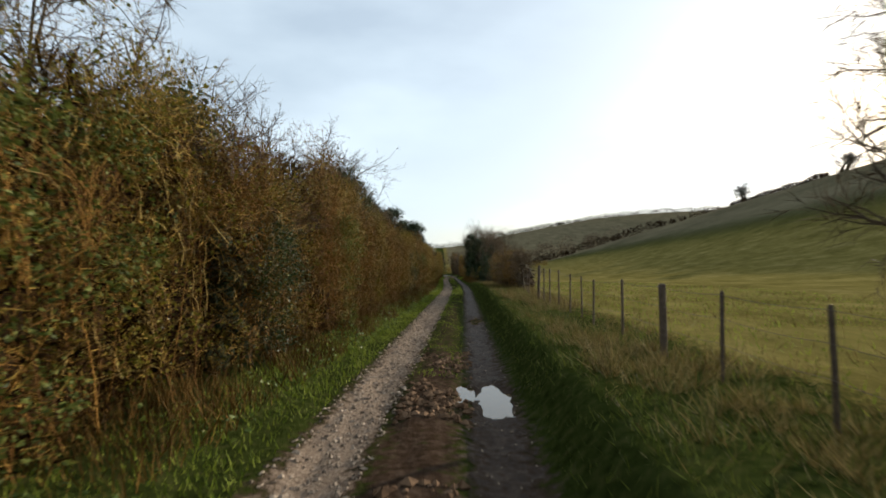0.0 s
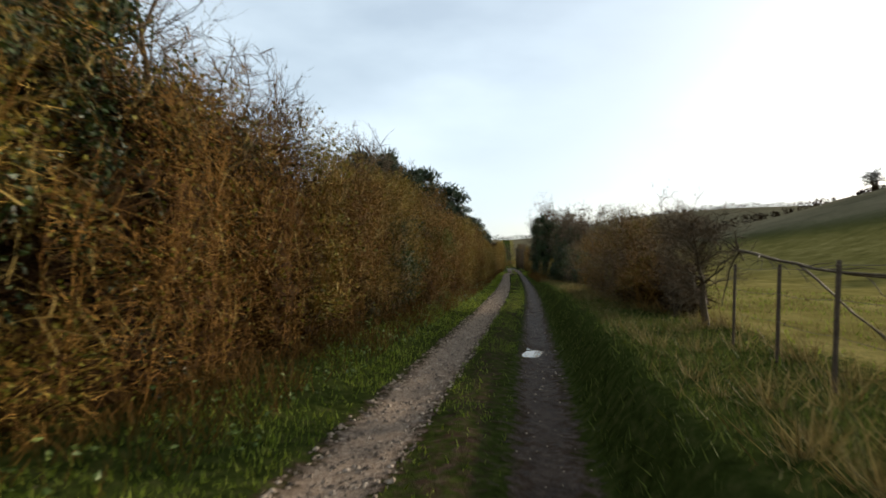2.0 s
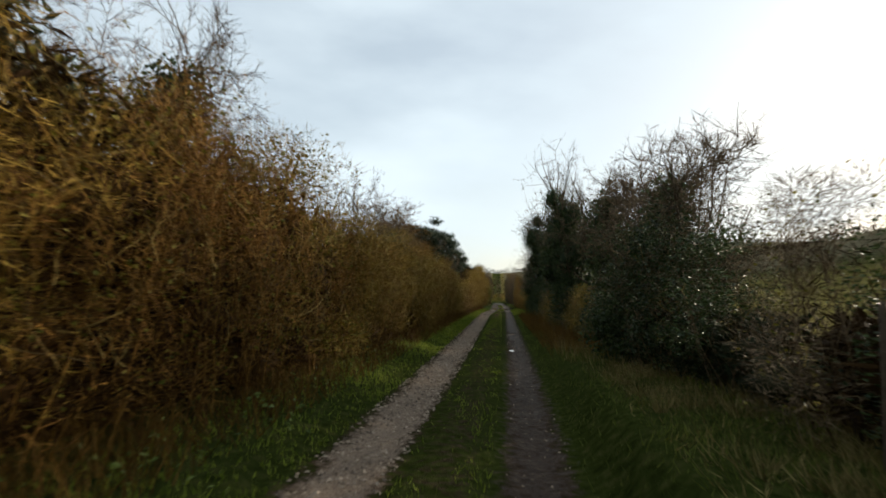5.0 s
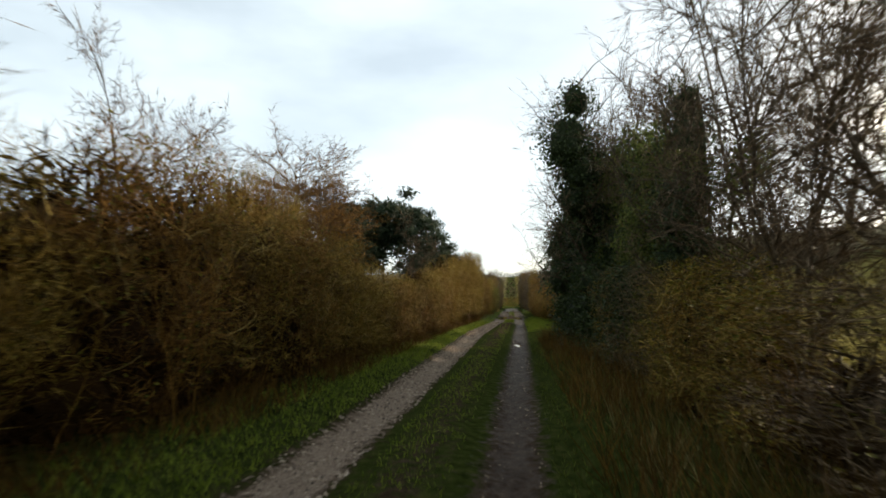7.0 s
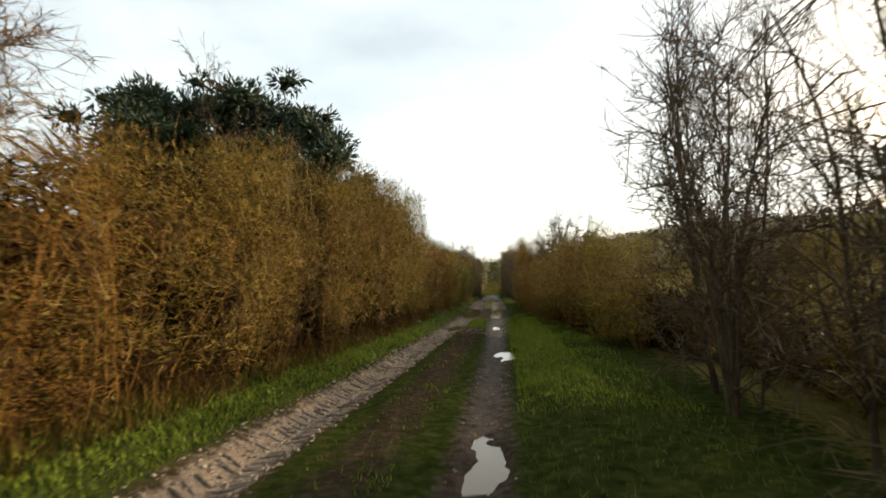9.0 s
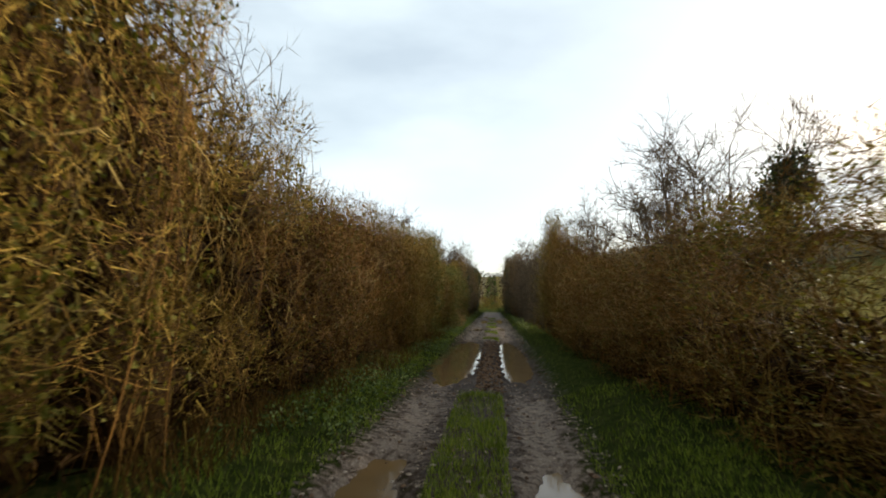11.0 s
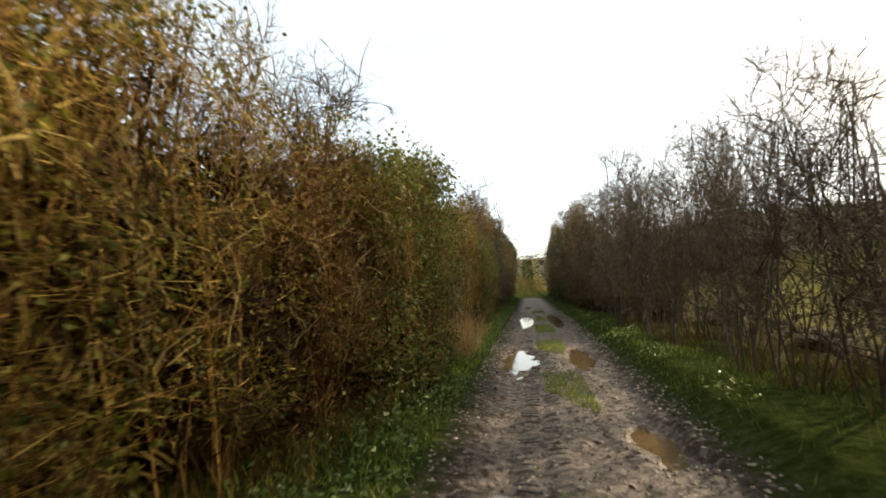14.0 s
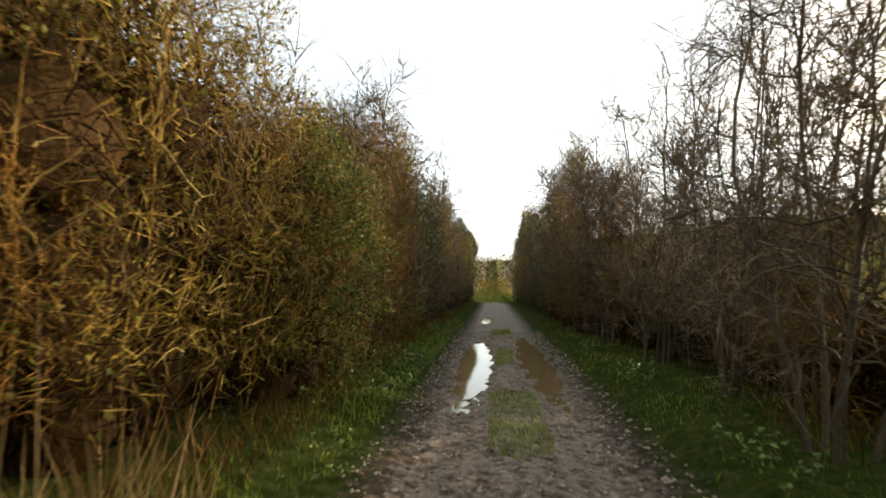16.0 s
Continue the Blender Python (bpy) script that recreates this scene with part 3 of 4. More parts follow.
    return tagged(root, label, category, group)


def stand(u, y, turn=0.0, size=(1, 1, 1), sink=0.03):
    return pose(u + float(xc(y)), y, float(height(u, y)) - sink, 0, 0, turn) @ Matrix.Diagonal((*size, 1))


def shrub(kind, s, u, y, tall, wide=1.0, turn=90.0, deep=1.0, far=False):
    me = FAR_SHRUBS[kind, s % 2] if far else (AIRY_SHRUBS if turn < 0 else SHRUBS)[kind, s]
    return thing("hedge_shrub", me, stand(u, y, turn, (wide, deep, tall / 4.0)), SHRUB_LABEL[kind], "shrub", "hedgerow shrubs")


def pick(rng, table):
    kinds, w = zip(*table)
    return kinds[rng.choice(len(kinds), p=np.array(w) / sum(w))]


def hedge(seed, ys, u_at, tall_at, mix_at, step=1.95, face=90, back=False):
    rng = np.random.default_rng(seed)
    y = ys[0]
    while y < ys[1]:
        u = float(np.interp(y, *u_at)) + rng.normal(0, 0.10)
        far = back or y > 166
        tall = float(np.interp(y, *tall_at)) * rng.uniform(0.72 if far else 0.86, 1.15 if far else 1.10)
        shrub(pick(rng, mix_at(y)), int(rng.integers(3)), u, y, tall, rng.uniform(0.95, 1.15), face + rng.normal(0, 9), rng.uniform(0.9, 1.1), far)
        y += rng.uniform(0.85, 1.15) * step * (1.15 if far else 1.0)


def left_mix(y):
    if y < 12:
        return [("brown", 1.6), ("bramble", 6), ("leafy", 0.8), ("gold", 1)]
    if y < 40:
        return [("brown", 5), ("bramble", 1.6), ("gold", 1.8)]
    if y < 60:
        return [("brown", 3), ("gold", 3), ("bramble", 1.5), ("grey", 0.5)]
    if y < 108:
        return [("gold", 4), ("brown", 3)]
    if y < 132:
        return [("brown", 3), ("bramble", 2.4), ("gold", 1.6)]
    if y < 152:
        return [("brown", 3), ("bramble", 3.5), ("gold", 0.8), ("ivy", 0.3)]
    return [("grey", 3), ("brown", 1.8), ("ivy", 0.8), ("bramble", 0.8)]


def back_mix(y):
    return [("brown", 3), ("bramble", 1.5), ("gold", 1)]


def right_mix(y):
    if y < 42:
        return [("grey", 3), ("brown", 1.2)]
    if y < 92:
        return [("ivy", 3), ("bramble", 1.2), ("grey", 1.2)]
    if y < 155:
        return [("grey", 1), ("brown", 3.5), ("bramble", 1.2)]
    return [("grey", 3), ("brown", 2), ("ivy", 0.6)]


hedge(1, (-6, 205), ([-6, 40, 62, 95, 112, 130, 140, 142, 146, 148, 205], [-3.55, -3.6, -3.75, -4.05, -3.7, -3.5, -3.5, -4.3, -4.4, -3.6, -3.5]),
      ([-6, 4, 8, 12, 18, 26, 30, 32.5, 35, 37, 52, 57, 62, 70, 75, 78, 82, 86, 89, 91.5, 94, 97, 100, 106, 112, 114.5, 117.5, 119.5, 122.5, 126, 129, 131, 133, 134.5, 136.5, 138, 140, 141.5, 143.5, 145.5, 146.5, 147.5, 150, 153, 158, 165, 205],
       [3.5, 3.9, 3.8, 3.95, 3.6, 3.2, 3.7, 3.7, 3.6, 3.5, 3.7, 3.1, 3.1, 3.3, 3.2, 2.75, 2.35, 2.2, 2.05, 2.7, 3.1, 3.7, 4.3, 4.7, 5.0, 3.3, 2.95, 3.4, 3.7, 3.7, 4.0, 3.9, 3.3, 3.15, 3.6, 3.9, 3.7, 2.4, 2.0, 2.3, 2.9, 4.2, 4.4, 4.9, 5.2, 5.8, 6.4]), left_mix)
hedge(8, (-5, 168), ([-5, 60, 95, 112, 168], [-4.9, -5.1, -5.4, -5.0, -4.8]), ([-5, 52, 58, 70, 76, 82, 90, 95, 100, 112, 118, 126, 130, 138, 142, 148, 152, 168], [3.7, 3.4, 2.8, 2.8, 2.4, 2.0, 1.9, 2.8, 3.6, 4.0, 4.0, 4.2, 4.6, 4.2, 2.5, 2.6, 4.4, 4.6]), back_mix, 2.2, 90, True)
for kind, s, u, y, tall in [("leafy", 0, -3.2, 129.6, 4.2), ("leafy", 1, -3.1, 136.9, 3.5), ("leafy", 2, -2.95, 138.4, 3.4), ("mound", 0, -5.3, 146.8, 4.3), ("mound", 1, -5.5, 148.6, 5.4), ("leafy", 0, -3.15, 140.0, 3.3), ("leafy", 1, -3.2, 3.6, 2.9), ("ivy", 0, -4.2, 18.4, 4.7), ("ivy", 1, -4.0, 20.5, 4.4), ("ivy", 2, -3.3, 8.4, 2.4), ("leafy", 2, -3.3, 13.5, 2.8), ("ivy", 0, -3.4, 31.0, 2.6), ("leafy", 2, -3.3, 36.0, 2.6), ("leafy", 0, -3.1, 151.0, 3.4), ("gold", 0, -6.5, 79.6, 4.5), ("brown", 1, -6.8, 81.8, 4.6), ("gold", 2, -7.2, 84.0, 4.6), ("brown", 0, -8.4, 86.4, 4.4), ("brown", 2, -9.6, 98.5, 3.4), ("gold", 1, -12.8, 97.6, 3.8), ("brown", 1, -15.0, 98.2, 4.2)]:
    shrub(kind, s, u, y, tall, 0.9, 90 + 7 * s, 0.9)
hedge(2, (30.3, 39), ([29, 39], [2.75, 2.75]), ([29, 33, 39], [2.3, 2.6, 2.5]), right_mix, 1.6, -90)
hedge(3, (60, 90), ([60, 75, 88], [2.9, 2.7, 2.5]), ([60, 75, 88], [1.9, 1.8, 2.8]), right_mix, 1.95, -90)
hedge(4, (103, 135), ([103, 112, 120, 136], [3.6, 2.4, 2.2, 2.4]), ([103, 110, 116, 120, 124, 127, 130, 133, 136], [2.7, 3.2, 2.5, 2.6, 3.0, 4.2, 5.0, 5.0, 3.8]), right_mix, 1.7, -90)
hedge(5, (161, 205), ([161, 205], [2.1, 1.8]), ([161, 170, 180, 205], [5.8, 6.5, 6.8, 6.8]), right_mix, 1.95, -90)
hedge(6, (151, 161), ([151, 161], [2.9, 2.7]), ([151, 155, 161], [3.0, 4.4, 5.4]), right_mix, 2.5, -90)
hedge(10, (136, 151), ([136, 151], [4.3, 4.5]), ([136, 144, 151], [1.1, 0.8, 1.2]), lambda y: [("brown", 2), ("bramble", 2), ("grey", 1)], 3.2, -90)
hedge(9, (91, 103), ([91, 103], [4.6, 4.4]), ([91, 103], [2.2, 2.4]), right_mix, 1.9, -90)
hedge(7, (47, 58), ([47, 50, 58], [4.2, 3.2, 2.7]), ([47, 58], [1.7, 3.4]), right_mix, 2.2, -90)
for kind, s, u, y, tall, turn in [("mound", 0, 3.0, 79.6, 5.0, -90), ("mound", 1, 3.1, 81.6, 5.6, -70), ("mound", 0, 3.2, 78.0, 4.3, -40)]:
    shrub(kind, s, u, y, tall, 0.9, turn, 0.9)


# ---- trees ----
def tree_meshes(seed, tall, trunks=1, girth=0.10, spread=0.5, lobes=0, lobe=0.6, lobe_to=0.7, needles=0, upright=0.6, fine_n=2400, twig_mat=None, low=0.28, counts=(34, 170, 560), thick=1.0, wander=0.20, crook=0.11):
    """A tree's meshes: trunk, limbs, twigs and, where it has them, ivy or needles."""
    rng = np.random.default_rng(seed)
    n1, n2, n3 = counts
    reach = (0.12, 0.26) if trunks > 4 else (0.16, 0.38)
    a = rng.uniform(0, 6.28, trunks)
    many = trunks > 1
    foot = np.stack([np.cos(a) * 0.24 * many, np.sin(a) * 0.24 * many, np.full(trunks, -0.2)], -1)
    way = np.stack([np.cos(a) * 0.20 * many, np.sin(a) * 0.20 * many, np.ones(trunks)], -1)
    T = grow(rng, foot, way, tall * rng.uniform(0.70, 0.95, trunks), 9, crook, 0.05)
    T[..., :2] *= np.minimum(1, 0.16 * tall / np.maximum(np.linalg.norm(T[:, -1:, :2], axis=2, keepdims=True), 0.01))
    at, d = along(rng, T, n1, low, 1.0)
    out = unit(rng.normal(size=(n1, 3)) * [1, 1, 0.15])
    high = np.clip(at[:, 2] / tall, 0, 1)
    L1 = grow(rng, at, d * upright + out * spread * 1.4, tall * rng.uniform(*reach, n1) * (1.15 - 0.5 * high), 6, wander, 0.05)
    wide_at = np.linalg.norm(L1[:, -1, :2], axis=1)
    L1 = L1[:, :1] + (L1 - L1[:, :1]) * np.clip(0.24 * tall / np.maximum(wide_at, 0.01), 0.25, 1)[:, None, None]
    at, d = along(rng, L1, n2, 0.2, 1.0)
    L2 = grow(rng, at, d * 0.7 + rng.normal(size=(n2, 3)) * 0.55, tall * rng.uniform(0.06, 0.16, n2), 3, 0.24, 0.07)
    at, d = along(rng, np.concatenate([L2, L1[:, -len(L2[0]):]]), n3, 0.1, 1.0)
    L3 = grow(rng, at, d * 0.8 + rng.normal(size=(n3, 3)) * 0.6, rng.uniform(0.14, 0.40, n3) * (tall / 5) ** 0.5, 2, 0.25, 0.1)
    g_l, g_f = Geo(), Geo()
    r = girth * rng.uniform(0.7, 1.1, trunks) / (1 if trunks == 1 else 1.5)
    tubes(g_l, L1, taper(n1, 6, girth * 0.26 * (1.1 - 0.6 * high), 0.004), 4)
    tubes(g_l, L2, taper(n2, 3, 0.009, 0.0025), 3)
    leaves(g_f, rng, L3[:, 0], L3[:, 1] - L3[:, 0], np.linalg.norm(L3[:, 1] - L3[:, 0], axis=1), rng.uniform(0.007, 0.012, n3) * thick)
    at, d = along(rng, L3, fine_n, 0.05, 1.0)
    spikes(g_f, rng, at, d + rng.normal(size=at.shape) * 0.6, rng.uniform(0.07, 0.30, fine_n), rng.uniform(0.0045, 0.010, fine_n) * thick)
    out = [("trunk", tubes(Geo(), T[k:k + 1], taper(1, 9, r[k], 0.010), 8).mesh("trunk", M_BARK, True)) for k in range(trunks)]
    out += [("limbwork", g_l.mesh("limbwork", M_BARK)), ("twigwork", g_f.mesh("twigwork", twig_mat or M_GREY))]

    def clumps(mid, size, per, leaf, flat, slim=0.85, out=0.5):
        """Leaves over uneven clumps, with a dark mass added inside each for the shade between leaves."""
        g, gd = Geo(), Geo()
        for c, s in zip(mid, size):
            n = int(per * (s / lobe) ** 2)
            p = unit(rng.normal(size=(n, 3)))
            rad = s * (0.58 + 0.48 * rng.uniform(0, 1, n) ** 1.5 + 0.24 * np.sin(p[:, 0] * 5 + c[2]) * np.sin(p[:, 2] * 4 + c[0] * 3))[:, None]
            w = rng.uniform(*leaf, n)
            leaves(g, rng, c + p * rad * flat, p * out + rng.normal(size=p.shape) * 0.7 + [0, 0, -0.3 * (out < 1)], w, w * slim)
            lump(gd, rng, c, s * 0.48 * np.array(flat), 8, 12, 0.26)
        return g, gd

    if lobes:
        f = np.linspace(0.02, lobe_to, lobes) * 8
        t = np.where(np.arange(lobes) % 4 == 3, trunks - 1, 0)
        i = np.minimum(f.astype(int), 7)
        mid = T[t, i] * (1 - (f - i))[:, None] + T[t, i + 1] * (f - i)[:, None] + rng.normal(size=(lobes, 3)) * [0.16, 0.16, 0.05]
        g, gd = clumps(mid, lobe * rng.uniform(0.6, 1.1, lobes) * (1 - 0.25 * f / 8), 1550, (0.05, 0.10), (1, 1, 1.25))
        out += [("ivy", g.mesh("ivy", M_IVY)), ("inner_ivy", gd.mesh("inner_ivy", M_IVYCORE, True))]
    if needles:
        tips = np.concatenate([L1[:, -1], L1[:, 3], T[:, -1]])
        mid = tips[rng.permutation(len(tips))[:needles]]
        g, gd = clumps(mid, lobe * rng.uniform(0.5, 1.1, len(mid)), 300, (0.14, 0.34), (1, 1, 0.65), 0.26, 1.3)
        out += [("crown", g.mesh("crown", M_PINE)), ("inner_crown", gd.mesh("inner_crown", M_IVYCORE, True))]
    return out


THORN = [tree_meshes(500 + k, 5.0, trunks=6, girth=0.045, spread=0.32, upright=0.8, fine_n=6500, low=0.06, counts=(90, 380, 1400), thick=1.1, wander=0.30) for k in range(4)]
SAPLING = [tree_meshes(610 + k, 4.5, trunks=9, girth=0.024, spread=0.22, upright=1.0, fine_n=5200, low=0.12, counts=(80, 320, 1100), thick=0.9, wander=0.28, crook=0.2) for k in range(3)]
LONE = [tree_meshes(514, 3.0, trunks=1, girth=0.085, spread=0.7, upright=0.75, fine_n=6000, low=0.42, counts=(30, 220, 1000), thick=0.7, wander=0.3)]
BARE = [tree_meshes(520 + k, 8.0, trunks=2 + k % 2, girth=0.11, spread=0.55, fine_n=7000, low=0.15, counts=(56, 320, 1500), thick=1.9, wander=0.26) for k in range(3)]
BROAD = [tree_meshes(626, 9.0, trunks=4, girth=0.17, spread=0.75, upright=0.55, fine_n=52000, low=0.22, counts=(120, 1000, 9000), thick=1.5, wander=0.28, twig_mat=M_BROWN)]
STEMMY = [tree_meshes(533 + k, 6.5, trunks=5, girth=0.062, spread=0.6, upright=0.65, fine_n=8000, low=0.22, counts=(80, 420, 1800), wander=0.3, crook=0.19) for k in range(2)]
IVIED = [tree_meshes(540 + k, 6.0, trunks=2, girth=0.09, spread=0.45, lobes=15, lobe=0.76, lobe_to=0.95, fine_n=5000, counts=(44, 200, 760)) for k in range(3)]
CLAD = [tree_meshes(560 + k, 8.0, trunks=2, girth=0.15, spread=0.40, lobes=17, lobe=0.98, lobe_to=0.93, fine_n=4200, counts=(40, 180, 640)) for k in range(3)]
PINES = [tree_meshes(580 + k, 9.0, trunks=1, girth=0.16, spread=0.62, upright=0.35, needles=52, lobe=0.72, fine_n=300, low=0.38, counts=(34, 60, 80)) for k in range(3)]
RIDGE = [tree_meshes(595, 5.0, trunks=2, girth=0.36, spread=0.6, upright=0.7, fine_n=3500, low=0.3, counts=(40, 240, 900), thick=6.0, wander=0.26, twig_mat=M_HAZED)]
TREE_KINDS = {"ridge": (RIDGE, 5.0, "bare_tree", "lone rounded bare tree on the crest of the down"),
              "thorn": (THORN, 5.0, "thorn_tree", "bare grey multi-stemmed hawthorn tree beside the lane"),
              "sapling": (SAPLING, 4.5, "sapling_clump", "clump of thin upright bare stems between lane and pasture"),
              "lone": (LONE, 3.0, "thorn_tree", "small crooked bare hawthorn by the pasture fence"),
              "bare": (BARE, 8.0, "bare_tree", "leafless winter tree with fine brown twigs behind the hedge"),
              "broad": (BROAD, 9.0, "bare_tree", "broad round-crowned leafless tree with sunlit brown twigs"),
              "stemmy": (STEMMY, 6.5, "bare_tree", "bare many-stemmed tree with dark trunks at the lane's edge"),
              "ivied": (IVIED, 6.0, "ivied_tree", "bare hawthorn with its trunk thick in dark ivy"),
              "clad": (CLAD, 8.0, "ivied_tree", "tall tree wrapped in dense dark-green ivy beside the lane"),
              "pine": (PINES, 9.0, "pine_tree", "dark green pine standing above the hedgerow")}


def tree(kind, s, u, y, tall, turn=0.0, wide=1.0):
    meshes, base, name, label = TREE_KINDS[kind]
    k = tall / base
    return thing(name, meshes[s % len(meshes)], stand(u, y, turn, (k * wide, k * wide, k)), label, "tree", name.replace("_", " ") + "s of the lane")


# behind and in the left hedge
for kind, s, u, y, tall, turn, wide in [
        ("ivied", 0, -4.1, 6.4, 5.4, 20, 1.2), ("thorn", 1, -4.8, 5.6, 5.4, 80, 1.1), ("ivied", 2, -4.2, 9.0, 5.2, 140, 1.1), ("thorn", 2, -4.6, 10.4, 5.2, 10, 1.0), ("clad", 1, -4.5, 17.8, 6.4, 200, 1.35), ("ivied", 0, -4.4, 19.8, 6.2, 60, 1.4), ("clad", 0, -4.1, 22.2, 6.3, 30, 1.05), ("thorn", 0, -4.7, 18.0, 5.4, 150, 1.1),
        ("ivied", 2, -4.6, 24.6, 5.2, 60, 1.2), ("thorn", 3, -4.8, 26.8, 4.6, 240, 0.9), ("thorn", 0, -5.0, 23.6, 4.8, 300, 1.0), ("thorn", 1, -5.2, 33.4, 5.2, 90, 1.0),
        ("thorn", 2, -5.2, 37.0, 5.2, 30, 1.1), ("pine", 0, -4.9, 47.0, 6.8, 0, 0.85), ("pine", 1, -7.2, 48.4, 8.3, 120, 1.0), ("pine", 2, -8.6, 50.6, 9.3, 220, 1.0), ("pine", 0, -9.4, 47.2, 8.8, 60, 1.0),
        ("ivied", 1, -5.6, 52.0, 5.6, 100, 1.0), ("bare", 0, -9.0, 55.0, 7.5, 40, 1.0), ("ivied", 2, -5.2, 65.5, 4.8, 310, 1.3), ("thorn", 1, -5.6, 68.5, 5.0, 120, 1.1), ("bare", 1, -8.5, 73.0, 7.2, 200, 0.9),
        ("bare", 2, -7.5, 78.0, 6.4, 70, 0.8), ("broad", 0, -11.6, 97.0, 10.6, 160, 1.35), ("pine", 1, -8.0, 111.5, 10.4, 40, 1.0), ("pine", 2, -11.0, 112.5, 12.2, 130, 1.0), ("pine", 1, -12.6, 108.5, 11.0, 10, 1.0),
        ("pine", 0, -14.0, 112.0, 12.0, 250, 1.0), ("pine", 1, -6.8, 113.5, 7.6, 300, 0.9), ("bare", 2, -7.0, 104.0, 6.8, 90, 0.8), ("thorn", 3, -5.2, 119.0, 5.0, 0, 1.0),
        ("thorn", 0, -4.8, 128.0, 4.8, 70, 1.0), ("thorn", 2, -5.0, 135.4, 5.0, 190, 1.0), ("thorn", 1, -4.6, 138.6, 5.3, 60, 1.0), ("thorn", 3, -4.5, 149.6, 6.0, 60, 1.0),
        ("ivied", 0, -4.6, 151.5, 5.2, 300, 1.1), ("bare", 0, -7.5, 153.0, 8.0, 100, 0.9), ("sapling", 0, -3.5, 143.4, 2.7, 30, 0.5), ("sapling", 2, -3.2, 145.3, 2.5, 130, 0.5), ("thorn", 3, -5.0, 116.0, 6.0, 40, 0.9), ("ivied", 0, -4.4, 154.0, 5.8, 30, 0.8), ("thorn", 1, -4.6, 158.0, 6.0, 280, 1.0)]:
    tree(kind, s, u, y, tall, turn, wide)
# along the right-hand side
for kind, s, u, y, tall, turn, wide in [
        ("lone", 0, 2.9, 26.8, 1.95, 40, 1.5), ("lone", 0, 3.75, 4.6, 4.0, 190, 0.95), ("thorn", 2, 2.9, 28.6, 2.6, 100, 0.8), ("ivied", 1, 2.4, 57.5, 5.3, 70, 1.15), ("thorn", 1, 3.4, 56.0, 4.8, 0, 1.1),
        ("ivied", 0, 2.8, 64.6, 6.8, 210, 1.0), ("bare", 0, 3.6, 62.0, 6.4, 30, 0.8), ("thorn", 0, 4.4, 60.2, 6.0, 10, 1.1), ("bare", 1, 4.6, 66.0, 6.6, 300, 0.9), ("thorn", 3, 3.8, 73.4, 6.4, 200, 1.0), ("clad", 0, 2.6, 67.5, 8.0, 20, 0.95), ("ivied", 2, 2.5, 69.3, 7.8, 160, 0.9), ("thorn", 0, 3.6, 71.5, 7.2, 260, 1.0),
        ("clad", 1, 2.5, 77.6, 4.8, 90, 1.1), ("clad", 2, 2.9, 79.8, 6.4, 30, 1.0), ("clad", 1, 3.1, 85.0, 8.2, 250, 1.1), ("clad", 0, 2.7, 82.0, 7.0, 310, 1.1), ("stemmy", 0, 4.2, 78.0, 8.0, 120, 0.9), ("stemmy", 1, 3.4, 75.2, 7.4, 45, 0.8), ("thorn", 1, 3.3, 83.6, 8.6, 110, 0.9), ("clad", 2, 2.6, 82.8, 8.0, 300, 1.0), ("clad", 0, 2.35, 86.4, 8.2, 140, 1.0), ("stemmy", 1, 2.9, 87.4, 9.0, 250, 0.8), ("clad", 1, 2.0, 89.2, 6.0, 10, 1.2),
        ("thorn", 3, 3.2, 98.2, 5.5, 0, 0.85), ("thorn", 1, 3.4, 95.0, 6.2, 140, 0.85), ("thorn", 2, 2.9, 97.0, 5.6, 60, 0.8), ("stemmy", 0, 3.4, 93.4, 6.8, 300, 0.8), ("stemmy", 0, 1.95, 149.0, 6.6, 30, 0.85), ("thorn", 2, 2.6, 150.6, 5.6, 200, 0.8), ("stemmy", 1, 2.1, 146.2, 5.6, 140, 0.7), ("sapling", 1, 1.97, 144.4, 4.6, 260, 0.8), ("stemmy", 0, 3.1, 145.3, 6.0, 210, 0.75), ("stemmy", 1, 3.2, 143.4, 6.6, 80, 0.75),
        ("thorn", 1, 3.2, 127.6, 4.6, 20, 0.9), ("thorn", 3, 2.9, 131.0, 5.6, 200, 0.9), ("thorn", 0, 2.7, 134.2, 5.0, 90, 0.9), ("thorn", 0, 4.2, 123.0, 5.8, 300, 1.1), ("ivied", 1, 4.4, 119.5, 5.6, 20, 0.9), ("thorn", 2, 4.0, 120.8, 5.8, 60, 1.0)]:
    tree(kind, s, u, y, tall, turn, wide)
rng_t = np.random.default_rng(77)
y_t = 134.0
while y_t < 143.5:
    tree("sapling", int(rng_t.integers(3)), 2.5 + rng_t.normal(0, 0.25), y_t, rng_t.uniform(4.0, 4.9), rng_t.uniform(0, 360), rng_t.uniform(0.8, 1.1))
    y_t += rng_t.uniform(0.9, 1.6)
y_t = 151.5
while y_t < 164:
    tree("thorn", int(rng_t.integers(4)), 2.1 + rng_t.normal(0, 0.22), y_t, rng_t.uniform(0.88, 1.1) * float(np.interp(y_t, [136, 145, 148, 152, 156], [4.0, 4.4, 6.2, 6.2, 5.7])), rng_t.uniform(0, 360), rng_t.uniform(0.7, 0.95))
    y_t += rng_t.uniform(2.6, 4.4)


y_t = 155.0
while y_t < 200:                                               # bare trees standing in the far hedges
    for side in (-3.7, 2.4) if y_t > 163 else (-3.7,):
        tree("thorn", int(rng_t.integers(4)), side + rng_t.normal(0, 0.3), y_t + rng_t.uniform(-1.5, 1.5), rng_t.uniform(5.4, 7.4), rng_t.uniform(0, 360), rng_t.uniform(0.8, 1.1))
    y_t += rng_t.uniform(4.0, 6.5)


